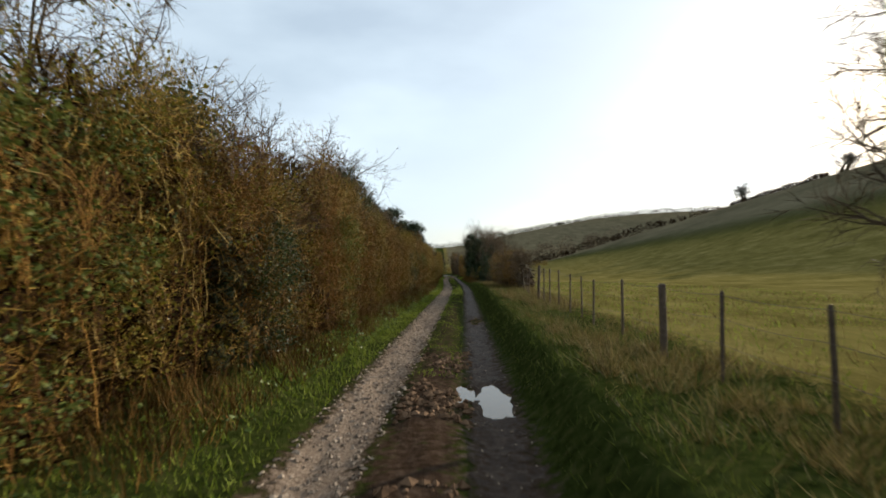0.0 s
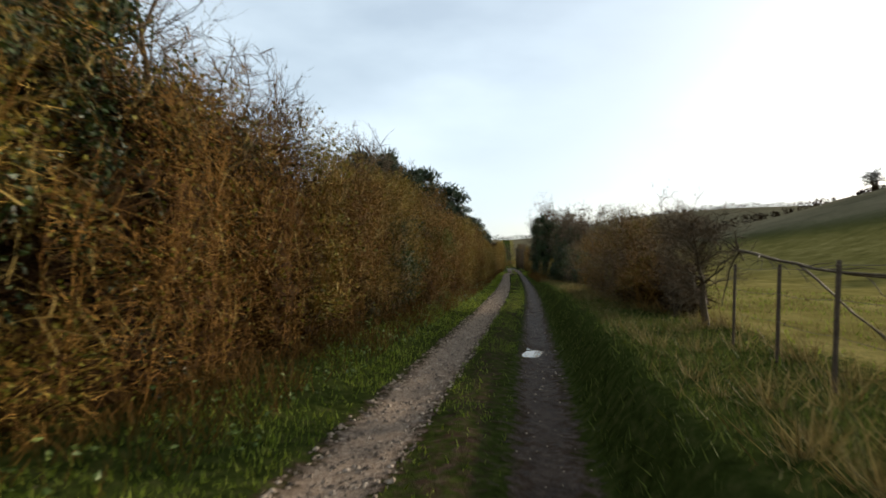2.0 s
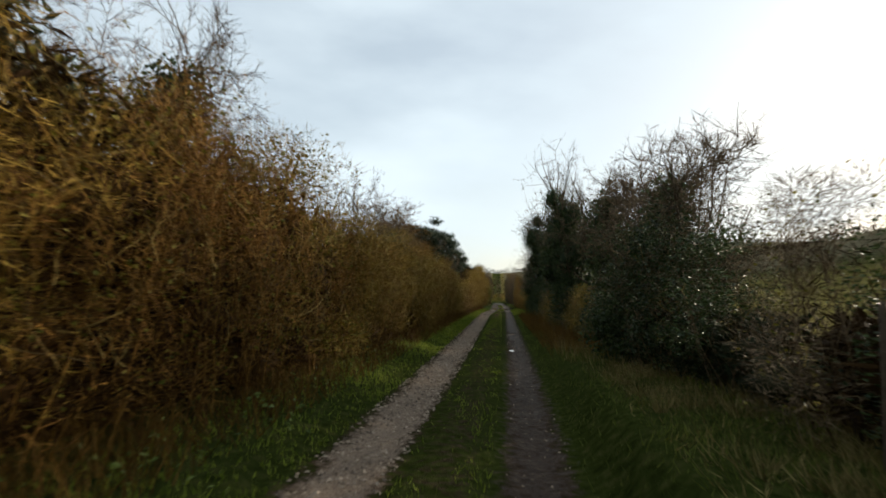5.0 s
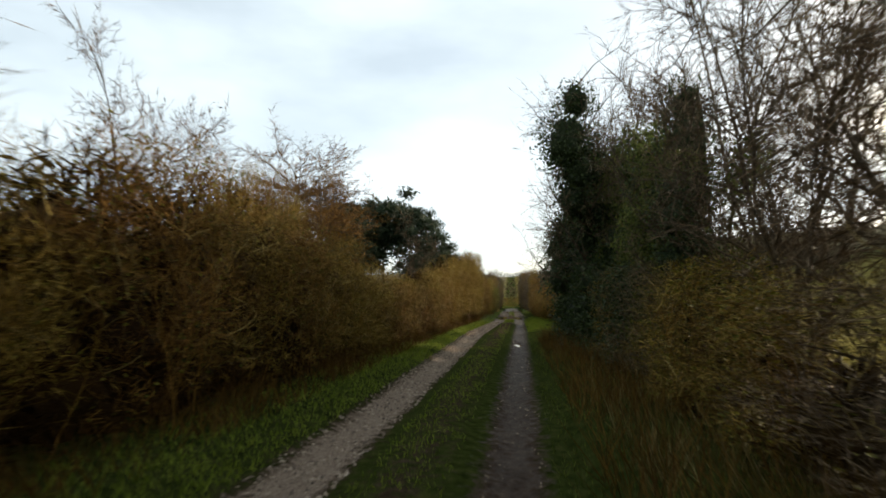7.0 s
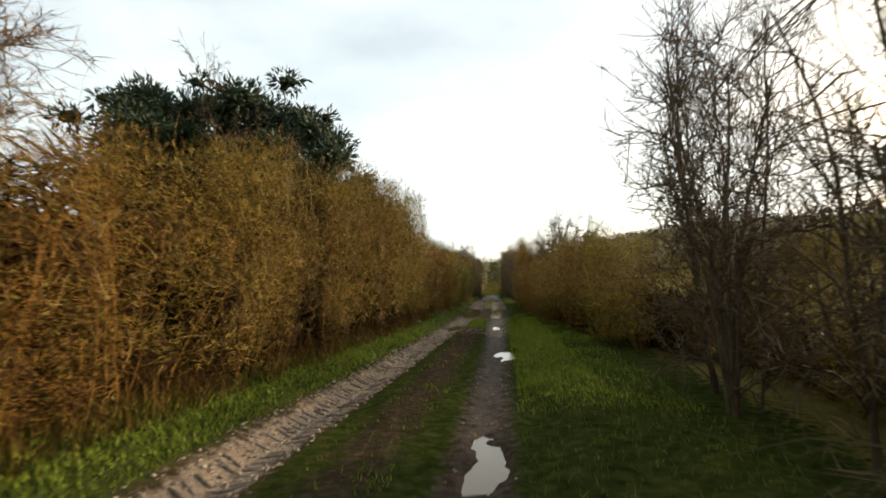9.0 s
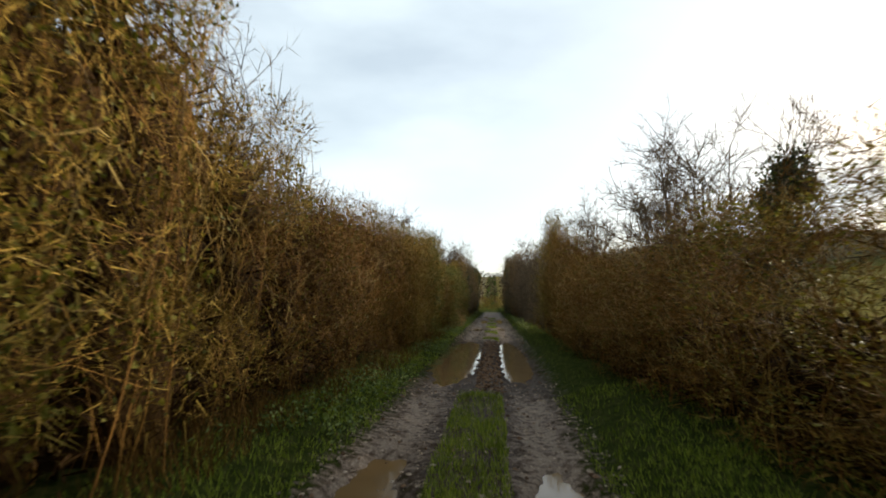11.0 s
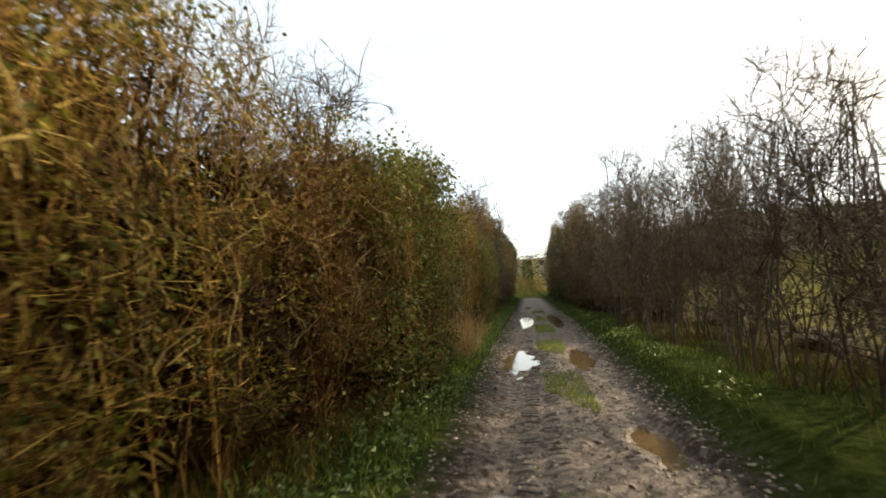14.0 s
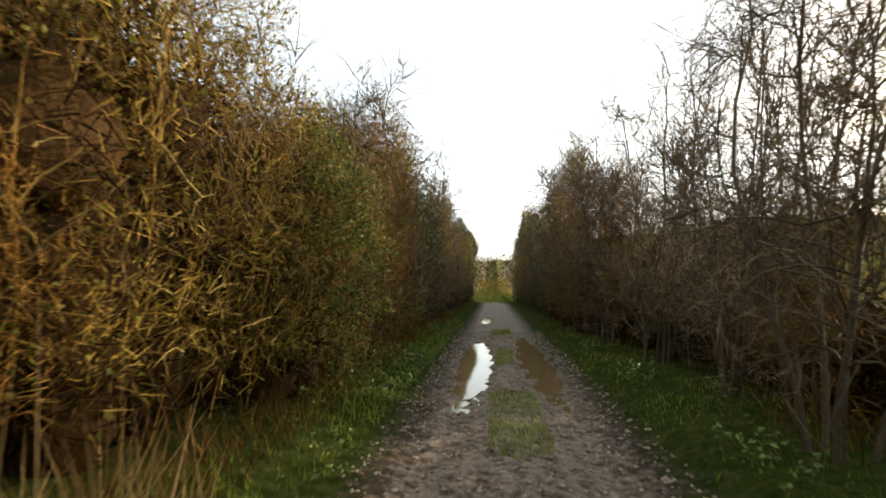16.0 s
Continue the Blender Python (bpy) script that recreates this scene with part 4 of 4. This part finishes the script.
# ---- fence along the field ----
def build_fence():
    rng = np.random.default_rng(31)
    fence = tagged(new("fence"), "weathered wooden stake fence with sagging rusty wires along the pasture", "fence")
    ys = [-3.0, -1.2, 0.6, 2.3, 4.0, 5.67, 7.34, 9.39, 11.11, 12.5, 13.94, 15.43, 16.95, 18.3, 19.7, 22.35, 23.57, 24.74, 40.5, 42.4, 44.2, 46.0, 47.9, 49.8]
    tops = []
    for k, y in enumerate(ys):
        u = 2.62 + rng.normal(0, 0.03)
        r = 0.05 if y in (7.34, 19.7, 40.5) else rng.uniform(0.018, 0.026)
        z0 = float(height(u, y))
        tall = float(np.interp(y, [4, 7.3, 11, 14, 20, 25, 40, 50], [1.31, 1.40, 1.38, 1.54, 1.70, 1.62, 1.70, 1.65])) - z0 + rng.normal(0, 0.025)
        lean = rng.normal(0, 0.02, 2)
        P = np.array([[[u + xc(y), y, z0 - 0.3], [u + xc(y) + lean[0] * 0.5, y + lean[1] * 0.5, z0 + tall * 0.5], [u + xc(y) + lean[0], y + lean[1], z0 + tall - 0.02], [u + xc(y) + lean[0], y + lean[1], z0 + tall]]])
        g = tubes(Geo(), P, np.array([[r, r * 0.98, r * 0.96, r * 0.7]]), 8)
        i = np.arange(24, 32)
        g.q.append(np.array([[24, 25, 26, 27], [24, 27, 28, 31], [28, 29, 30, 31]]))
        part("post", g, M_POST, fence)
        tops.append((P[0, 3], tall, r))
    for a, b in ((0, 18), (18, len(ys))):
        run = tops[a:b]
        for f in (0.96, 0.70, 0.42):
            pts = []
            for (p, tl, r), (p2, tl2, r2) in zip(run[:-1], run[1:]):
                A, B = p - [r, 0, tl * (1 - f)], p2 - [r2, 0, tl2 * (1 - f)]
                for s in (0, 0.25, 0.5, 0.75):
                    pts.append(A * (1 - s) + B * s - [0, 0, 0.10 * s * (1 - s)])
            pts.append(run[-1][0] - [run[-1][2], 0, run[-1][1] * (1 - f)])
            part("wire", tubes(Geo(), np.array([pts]), np.full((1, len(pts)), 0.0022), 4), M_WIRE, fence, "rusty fence wire")


build_fence()


def build_fallen_branch():
    # a limb that droops level along the fence top and forks twice
    rng = np.random.default_rng(12)
    tip = np.array([2.72, 24.9, 1.80])
    bough = grow(rng, tip[None], np.array([[0.0, -1.0, -0.13]]), 3.0, 9, 0.05, 0.012)
    prop = grow(rng, tip[None] + [[0, 0, -0.02]], np.array([[0.02, 0.8, -0.28]]), 0.85, 6, 0.16, -0.30)
    fork = np.stack([bough[0, 4], bough[0, 5]])
    limbs = grow(rng, fork, np.array([[-0.04, -0.95, -0.36], [0.05, -1.0, -0.10]]), np.array([1.9, 1.7]), 7, 0.05, 0.0)
    at, d = along(rng, np.concatenate([bough[:, :7], limbs]), 20, 0.15, 1.0)
    L = grow(rng, at, d + rng.normal(size=d.shape) * 0.35, rng.uniform(0.25, 0.7, 20), 5, 0.14, -0.04)
    stub = grow(rng, np.repeat(tip[None], 5, 0), rng.normal(size=(5, 3)) * 0.5 + [0, 0.2, 0.5], rng.uniform(0.12, 0.32, 5), 5, 0.2)
    at, d = along(rng, np.concatenate([L, stub]), 40, 0.2, 1.0)
    S = grow(rng, at, d + rng.normal(size=d.shape) * 0.5, rng.uniform(0.08, 0.25, 40), 3, 0.15)
    g = tubes(Geo(), bough, taper(1, 9, 0.021, 0.010), 6)
    g = tubes(tubes(g, prop, taper(1, 6, 0.014, 0.006), 5), limbs, taper(2, 7, 0.014, 0.006), 5)
    g = tubes(tubes(tubes(g, L, taper(20, 5, 0.007, 0.003), 4), stub, taper(5, 5, 0.010, 0.004), 4), S, taper(40, 3, 0.004, 0.002), 3)
    tagged(part("fallen_branch", g, M_BARK), "dead grey branch lying across the wire fence", "branch")


build_fallen_branch()


# ---- grasses, leaves and stones, too many to count ----
def scatter(rng, n, u, y, keep=None):
    """n chance places in a strip; u: its two edges, numbers or functions of y."""
    Y = rng.uniform(*y, n)
    a, b = (f(Y) if callable(f) else f for f in u)
    U = a + (b - a) * rng.uniform(0, 1, n)
    if keep is not None:
        k = keep(U, Y) > rng.uniform(0, 1, n)
        U, Y = U[k], Y[k]
    return U, Y


def blades(geo, rng, U, Y, length, width, lean=0.35, clump=0.0):
    n = len(U)
    at = np.stack([U + xc(Y), Y, height(U, Y) - 0.01], -1)
    way = np.stack([rng.normal(0, lean, n) - 0.1, rng.normal(0, lean, n), np.ones(n)], -1)
    if clump:
        way[:, 0] += clump * wave(U, Y, 21, 3.0)
        way[:, 1] += clump * wave(U, Y, 22, 3.0)
    spikes(geo, rng, at, way, rng.uniform(*length, n) * (0.65 + 0.5 * (wave(U, Y, 23, 2.3) + 1) / 2), rng.uniform(*width, n) * 1.15)


def tussocks(geo, rng, U, Y, count, length, width):
    """Clumps of long dead grass that fall outwards from the middle."""
    n = len(U)
    size = np.repeat(rng.uniform(0.55, 1.15, n), count)
    a = rng.uniform(0, 6.28, n * count)
    r = np.abs(rng.normal(0, 0.09, n * count)) * size
    u, y = np.repeat(U, count) + r * np.cos(a), np.repeat(Y, count) + r * np.sin(a)
    lean = rng.uniform(0.15, 1.25, n * count)
    way = np.stack([lean * np.cos(a) - 0.15, lean * np.sin(a), np.ones(n * count)], -1) + rng.normal(size=(n * count, 3)) * 0.15
    spikes(geo, rng, np.stack([u + xc(y), y, height(u, y) - 0.02], -1), way, rng.uniform(*length, n * count) * size, rng.uniform(*width, n * count))


def build_grasses():
    rng = np.random.default_rng(41)
    green, dry, herb, bank = Geo(), Geo(), Geo(), Geo()
    puddly = [(pu, py, ru, ry) for pu, py, ru, ry, _ in PUDDLES]

    def off_puddle(U, Y):
        k = np.ones(len(U))
        for pu, py, ru, ry in puddly:
            k[((U - pu) / (ru * 1.25)) ** 2 + ((Y - py) / (ry * 1.15)) ** 2 < 1] = 0
        return k

    blades(green, rng, *scatter(rng, 52000, (lambda y: rut_left(y) - 0.42, lambda y: rut_left(y) - 1.75), (-3, 118), lambda U, Y: 0.35 + 0.65 * (wave(U, Y, 25, 1.3) > -0.3)), (0.04, 0.13), (0.006, 0.014))
    blades(green, rng, *scatter(rng, 16000, (-2.15, -3.2), (116, 168), lambda U, Y: 0.3 + 0.7 * (wave(U, Y, 25, 1.3) > -0.2)), (0.05, 0.18), (0.006, 0.014))
    mid = lambda y: (rut_left(y) + rut_right(y)) / 2
    blades(green, rng, *scatter(rng, 26000, (lambda y: mid(y) - 0.40, lambda y: mid(y) + 0.40), (8, 112), lambda U, Y: off_puddle(U, Y) * (0.1 + 0.9 * (wave(U, Y, 26, 2.4) > np.where(Y > 84, 0.2, -0.05)))), (0.03, 0.10), (0.005, 0.012))
    blades(green, rng, *scatter(rng, 7000, (-1.1, -0.35), (112.0, 118.2), lambda U, Y: 0.3 + 0.7 * (wave(U, Y, 41, 2.2) > -0.4)), (0.05, 0.15), (0.006, 0.012))
    blades(green, rng, *scatter(rng, 26000, (-0.95, -0.25), (130.5, 166), lambda U, Y: off_puddle(U, Y) * (wave(U, Y, 27, 1.1) > 0.05)), (0.04, 0.12), (0.005, 0.011))
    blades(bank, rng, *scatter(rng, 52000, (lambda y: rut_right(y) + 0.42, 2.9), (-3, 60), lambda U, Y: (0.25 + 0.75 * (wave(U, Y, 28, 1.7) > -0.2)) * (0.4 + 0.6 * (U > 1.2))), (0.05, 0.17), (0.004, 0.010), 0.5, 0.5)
    tussocks(dry, rng, *scatter(rng, 1000, (1.5, 3.4), (-3, 56), lambda U, Y: 0.2 + 0.8 * (wave(U, Y, 29, 1.3) > 0.0)), 34, (0.14, 0.46), (0.005, 0.011))
    blades(dry, rng, *scatter(rng, 9000, (1.2, 3.4), (-3, 56)), (0.06, 0.24), (0.005, 0.011), 0.6, 0.6)
    blades(dry, rng, *scatter(rng, 6000, (1.1, 3.2), (56, 88), lambda U, Y: 1.0 * (wave(U, Y, 29, 1.5) > 0.1)), (0.2, 0.6), (0.005, 0.010), 0.35, 0.5)
    # dark grass beside the trees, bright grass past them: shade by choice of colour
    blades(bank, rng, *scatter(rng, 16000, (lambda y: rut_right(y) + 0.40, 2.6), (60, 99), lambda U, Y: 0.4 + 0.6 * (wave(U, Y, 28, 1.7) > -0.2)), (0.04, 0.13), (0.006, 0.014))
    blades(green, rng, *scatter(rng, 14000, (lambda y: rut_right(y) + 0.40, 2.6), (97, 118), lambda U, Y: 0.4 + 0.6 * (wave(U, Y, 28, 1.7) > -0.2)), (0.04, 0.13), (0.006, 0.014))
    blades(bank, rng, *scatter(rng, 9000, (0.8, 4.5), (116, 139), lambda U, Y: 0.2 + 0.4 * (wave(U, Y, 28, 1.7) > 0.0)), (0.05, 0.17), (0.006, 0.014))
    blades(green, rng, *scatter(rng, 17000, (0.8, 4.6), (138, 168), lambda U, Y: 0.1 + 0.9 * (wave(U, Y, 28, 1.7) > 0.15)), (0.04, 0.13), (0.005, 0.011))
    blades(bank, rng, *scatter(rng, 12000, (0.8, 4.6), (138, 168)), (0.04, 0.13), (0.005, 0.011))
    blades(green, rng, *scatter(rng, 13000, (0.45, 1.7), (98, 114)), (0.04, 0.11), (0.007, 0.014))
    blades(green, rng, *scatter(rng, 12000, (lambda y: rut_left(y) - 0.40, lambda y: rut_left(y) - 1.15), (60, 116)), (0.04, 0.12), (0.008, 0.016))
    blades(dry, rng, *scatter(rng, 14000, (3.0, 13.0), (-3, 60), lambda U, Y: 0.25 + 0.75 * (wave(U, Y, 30, 0.9) > 0.0)), (0.08, 0.26), (0.008, 0.018), 0.5, 0.6)
    blades(green, rng, *scatter(rng, 16000, (2.6, 13.0), (-3, 60)), (0.05, 0.16), (0.009, 0.02), 0.5)
    tagged(part("bank_grass", bank, M_BANK), "rough grass coloured darker green in place of shade on the bank", "grass", kind="stuff")
    tagged(part("verge_grass", green, M_GRASS), "short bright green grass along the lane", "grass", kind="stuff")
    tagged(part("dry_grass", dry, M_DRY), "long pale tussocks of dead grass on the bank", "grass", kind="stuff")
    stalk = Geo()
    blades(stalk, rng, *scatter(rng, 34000, (lambda y: rut_left(y) - 1.0, lambda y: rut_left(y) - 2.1), (-3, 116), lambda U, Y: 0.2 + 0.8 * (wave(U, Y, 36, 1.6) > -0.25)), (0.16, 0.7), (0.005, 0.011), 0.4, 0.4)
    blades(stalk, rng, *scatter(rng, 7000, (-2.6, -3.3), (116, 168)), (0.15, 0.6), (0.005, 0.011), 0.4, 0.4)
    blades(stalk, rng, *scatter(rng, 9000, (lambda y: rut_right(y) + 0.75, 2.6), (59, 91), lambda U, Y: 0.3 + 0.7 * (wave(U, Y, 37, 1.4) > -0.1)), (0.25, 1.0), (0.005, 0.011), 0.35, 0.4)
    blades(stalk, rng, *scatter(rng, 7000, (1.9, 4.6), (134, 152), lambda U, Y: 0.15 + 0.85 * (wave(U, Y, 42, 1.2) > 0.1)), (0.2, 0.7), (0.005, 0.011), 0.4, 0.4)
    tagged(part("dead_stalks", stalk, M_STALK), "brown dead stalks and bramble canes at the hedge foot", "dead stalks", kind="stuff")
    cane = Geo()
    blades(cane, rng, *scatter(rng, 4200, (-2.35, -4.3), (141, 147), lambda U, Y: 0.2 + 0.8 * (wave(U, Y, 38, 1.3) > -0.1)), (0.25, 0.95), (0.006, 0.013), 0.4, 0.4)
    blades(cane, rng, *scatter(rng, 420, (-2.4, -4.2), (141, 147), lambda U, Y: 0.2 + 0.8 * (wave(U, Y, 40, 1.9) > 0.1)), (0.8, 2.0), (0.010, 0.017), 0.24, 0.3)
    tagged(part("dead_canes", cane, M_CANE), "pale straw-coloured dead canes standing before the hedge", "dead canes", kind="stuff")
    # low broad leaves at the foot of the left hedge, and ivy on the ground
    U, Y = scatter(rng, 9000, (-2.05, -2.9), (108, 168), lambda U, Y: 1.0 * (wave(U, Y, 33, 2.0) > 0.0))
    U2, Y2 = scatter(rng, 2800, (-1.95, -3.0), (-3, 60), lambda U, Y: 1.0 * (wave(U, Y, 34, 2.2) > 0.25))
    U3, Y3 = scatter(rng, 2600, (0.95, 2.1), (136, 166), lambda U, Y: 1.0 * (wave(U, Y, 39, 1.4) > 0.0))
    U, Y = np.r_[U, U2, U3], np.r_[Y, Y2, Y3]
    at = np.stack([U + xc(Y), Y, height(U, Y) + rng.uniform(0.03, 0.28, len(U))], -1)
    leaves(herb, rng, at, rng.normal(size=at.shape) * [1, 1, 0.45], rng.uniform(0.04, 0.09, len(U)), rng.uniform(0.028, 0.055, len(U)))
    tagged(part("hedge_foot_herbs", herb, M_HERB), "low broad-leaved green weeds at the hedge foot", "weeds", kind="stuff")


def pebbles(geo, rng, U, Y, size):
    n = len(U)
    octa = np.array([[1, 0, 0], [0, 1, 0], [-1, 0, 0], [0, -1, 0], [0, 0, 1], [0, 0, -1]], float)
    tri = np.array([[0, 1, 4], [1, 2, 4], [2, 3, 4], [3, 0, 4], [1, 0, 5], [2, 1, 5], [3, 2, 5], [0, 3, 5]])
    s = rng.uniform(*size, n) ** 1.0
    v = octa[None] * (1 + rng.normal(size=(n, 6, 3)) * 0.18) * (s[:, None, None] * rng.uniform(0.6, 1.2, (n, 1, 3)) * [1, 1, 0.6])
    a = rng.uniform(0, 6.28, n)
    c, sn = np.cos(a)[:, None], np.sin(a)[:, None]
    v = np.stack([v[..., 0] * c - v[..., 1] * sn, v[..., 0] * sn + v[..., 1] * c, v[..., 2]], -1)
    v = v + np.stack([U + xc(Y), Y, height(U, Y) + s * 0.15], -1)[:, None]
    geo.add(v, t=(tri[None] + 6 * np.arange(n)[:, None, None]))


def build_stones():
    rng = np.random.default_rng(51)
    g = Geo()
    pebbles(g, rng, *scatter(rng, 15000, (lambda y: rut_left(y) - 0.42, lambda y: rut_left(y) + 0.40), (0, 112)), (0.008, 0.036))
    pebbles(g, rng, *scatter(rng, 1500, (lambda y: rut_right(y) - 0.3, lambda y: rut_right(y) + 0.35), (0, 112)), (0.006, 0.020))
    pebbles(g, rng, *scatter(rng, 11000, (-2.1, 0.8), (128, 165)), (0.008, 0.034))
    pebbles(g, rng, *scatter(rng, 2000, (-2.2, 0.7), (109, 119.5)), (0.008, 0.032))
    tagged(part("gravel", g, M_STONE), "scattered pale flint gravel on the lane", "gravel", kind="stuff")
    c = Geo()
    pebbles(c, rng, *scatter(rng, 900, (-0.75, 0.1), (3, 11), lambda U, Y: 1.0 * (wave(U, Y, 35, 2.0) > 0)), (0.02, 0.075))
    pebbles(c, rng, *scatter(rng, 1200, (-0.85, -0.32), (118.5, 131)), (0.015, 0.06))
    pebbles(c, rng, *scatter(rng, 900, (-2.3, 0.8), (108, 165)), (0.015, 0.045))
    tagged(part("mud_clods", c, M_CLOD), "churned wet mud clods between the wheel ruts", "mud", kind="stuff")


def build_treads():
    """Low bars of mud pressed up between the lugs of a tractor tyre."""
    rng = np.random.default_rng(71)
    g = Geo()
    for lo, hi, mid in ((92, 109, lambda y: rut_left(y) + 0.02 + 0.05 * np.sin(y * 0.6)), (134, 147, lambda y: rut_left(y) + 0.45 + 0.06 * np.sin(y * 0.5))):
        y = np.arange(lo, hi, 0.17)
        for sgn in (-1, 1):
            keep = rng.uniform(size=len(y)) > 0.3
            Y = (y + (0.085 if sgn > 0 else 0))[keep]
            a = np.stack([mid(Y) + sgn * 0.03, Y], -1) + rng.normal(size=(len(Y), 2)) * 0.012
            b = a + np.stack([sgn * rng.uniform(0.16, 0.24, len(Y)), rng.uniform(0.06, 0.11, len(Y))], -1)
            P = np.stack([a * (1 - f) + b * f for f in (0, 0.35, 0.7, 1.0)], 1)
            Z = height(P[..., 0], P[..., 1]) + 0.004
            tubes(g, np.stack([P[..., 0] + xc(P[..., 1]), P[..., 1], Z], -1), np.broadcast_to([0.010, 0.019, 0.017, 0.008], (len(Y), 4)) * rng.uniform(0.5, 1.2, (len(Y), 1)), 5)
    tagged(part("tyre_tread_ridges", g, M_TREAD), "row of mud ridges left by a tractor tyre", "tyre track", kind="stuff")


build_grasses()
build_stones()
build_treads()


# ---- far woods, hedges on the hill, the lane's end ----
def build_far():
    rng = np.random.default_rng(61)

    def wood(name, label, spots, tall, leaf, count, mat, sink=0.02):
        g = Geo()
        S = np.array(spots)
        k = rng.integers(0, len(S), count)
        c = S[k] + 0.0
        h = tall * (0.6 + 0.5 * np.abs(np.sin(k * 12.9898)))
        r = unit(rng.normal(size=(count, 3))) * rng.uniform(0.5, 1, (count, 1))
        at = np.stack([c[:, 0] + r[:, 0] * h * 0.55 + xc(c[:, 1]), c[:, 1] + r[:, 1] * h * 0.5, height(c[:, 0], c[:, 1]) + h * (0.5 - sink) + r[:, 2] * h * 0.5], -1)
        leaves(g, rng, at, rng.normal(size=at.shape) + [0, 0, 0.4], rng.uniform(0.6, 1.3, count) * leaf, rng.uniform(0.3, 0.7, count) * leaf)
        tagged(part(name, g, mat), label, "woodland", kind="stuff")

    wood("far_wood", "distant bare brown woodland under the hill", [(u, 300 + 0.12 * abs(u) + rng.uniform(-12, 25)) for u in np.arange(-160, 110, 4.0)], 12, 0.9, 18000, M_GREY)
    wood("skyline_wood", "dark line of far trees along the skyline", [(u, 930 + rng.uniform(-25, 25)) for u in np.arange(-260, 520, 5.0)], 11, 2.0, 9000, M_IVYCORE, 0.35)
    wood("hill_hedge", "dark scrub hedge running up the far hillside", [(30 + s * 95, 330 - s * 150 + rng.uniform(-3, 3)) for s in np.linspace(0, 1, 46)], 4.0, 0.8, 5000, M_CORE)
    crest = []
    for a in np.arange(4.0, 33.0, 0.25):                       # the crest of the down
        reach = np.r_[np.arange(60, 300, 3.0), np.arange(300, 1200, 12.0)]
        cu, cy = reach * math.sin(radians(a)), reach * math.cos(radians(a))
        k = int(np.argmax((land_height(cu, cy) - 1.5) / reach))
        crest.append((cu[k] - float(xc(cy[k])), cy[k], reach[k]))
    near = [(u, y) for u, y, r in crest if r < 320]
    wood("crest_scrub", "low ragged scrub along the crest of the down", near, 1.5, 0.5, 2600, M_CORE, 0.25)
    wood("crest_hedge", "dark far hedge and trees along the crest", [(u, y) for u, y, r in crest if r >= 320], 9.0, 1.6, 5000, M_CORE, 0.30)
    wood("field_hedge", "tan hedge and rough grass beyond the lane's end", [(u, 222 + rng.uniform(-3, 3)) for u in np.arange(-40, 40, 2.2)], 3.0, 0.15, 46000, M_GOLD)


build_far()
tree("ridge", 0, 92.5, 176, 5.0, 30, 2.3)
tree("ridge", 0, 92.5, 133, 4.2, 140, 2.3)
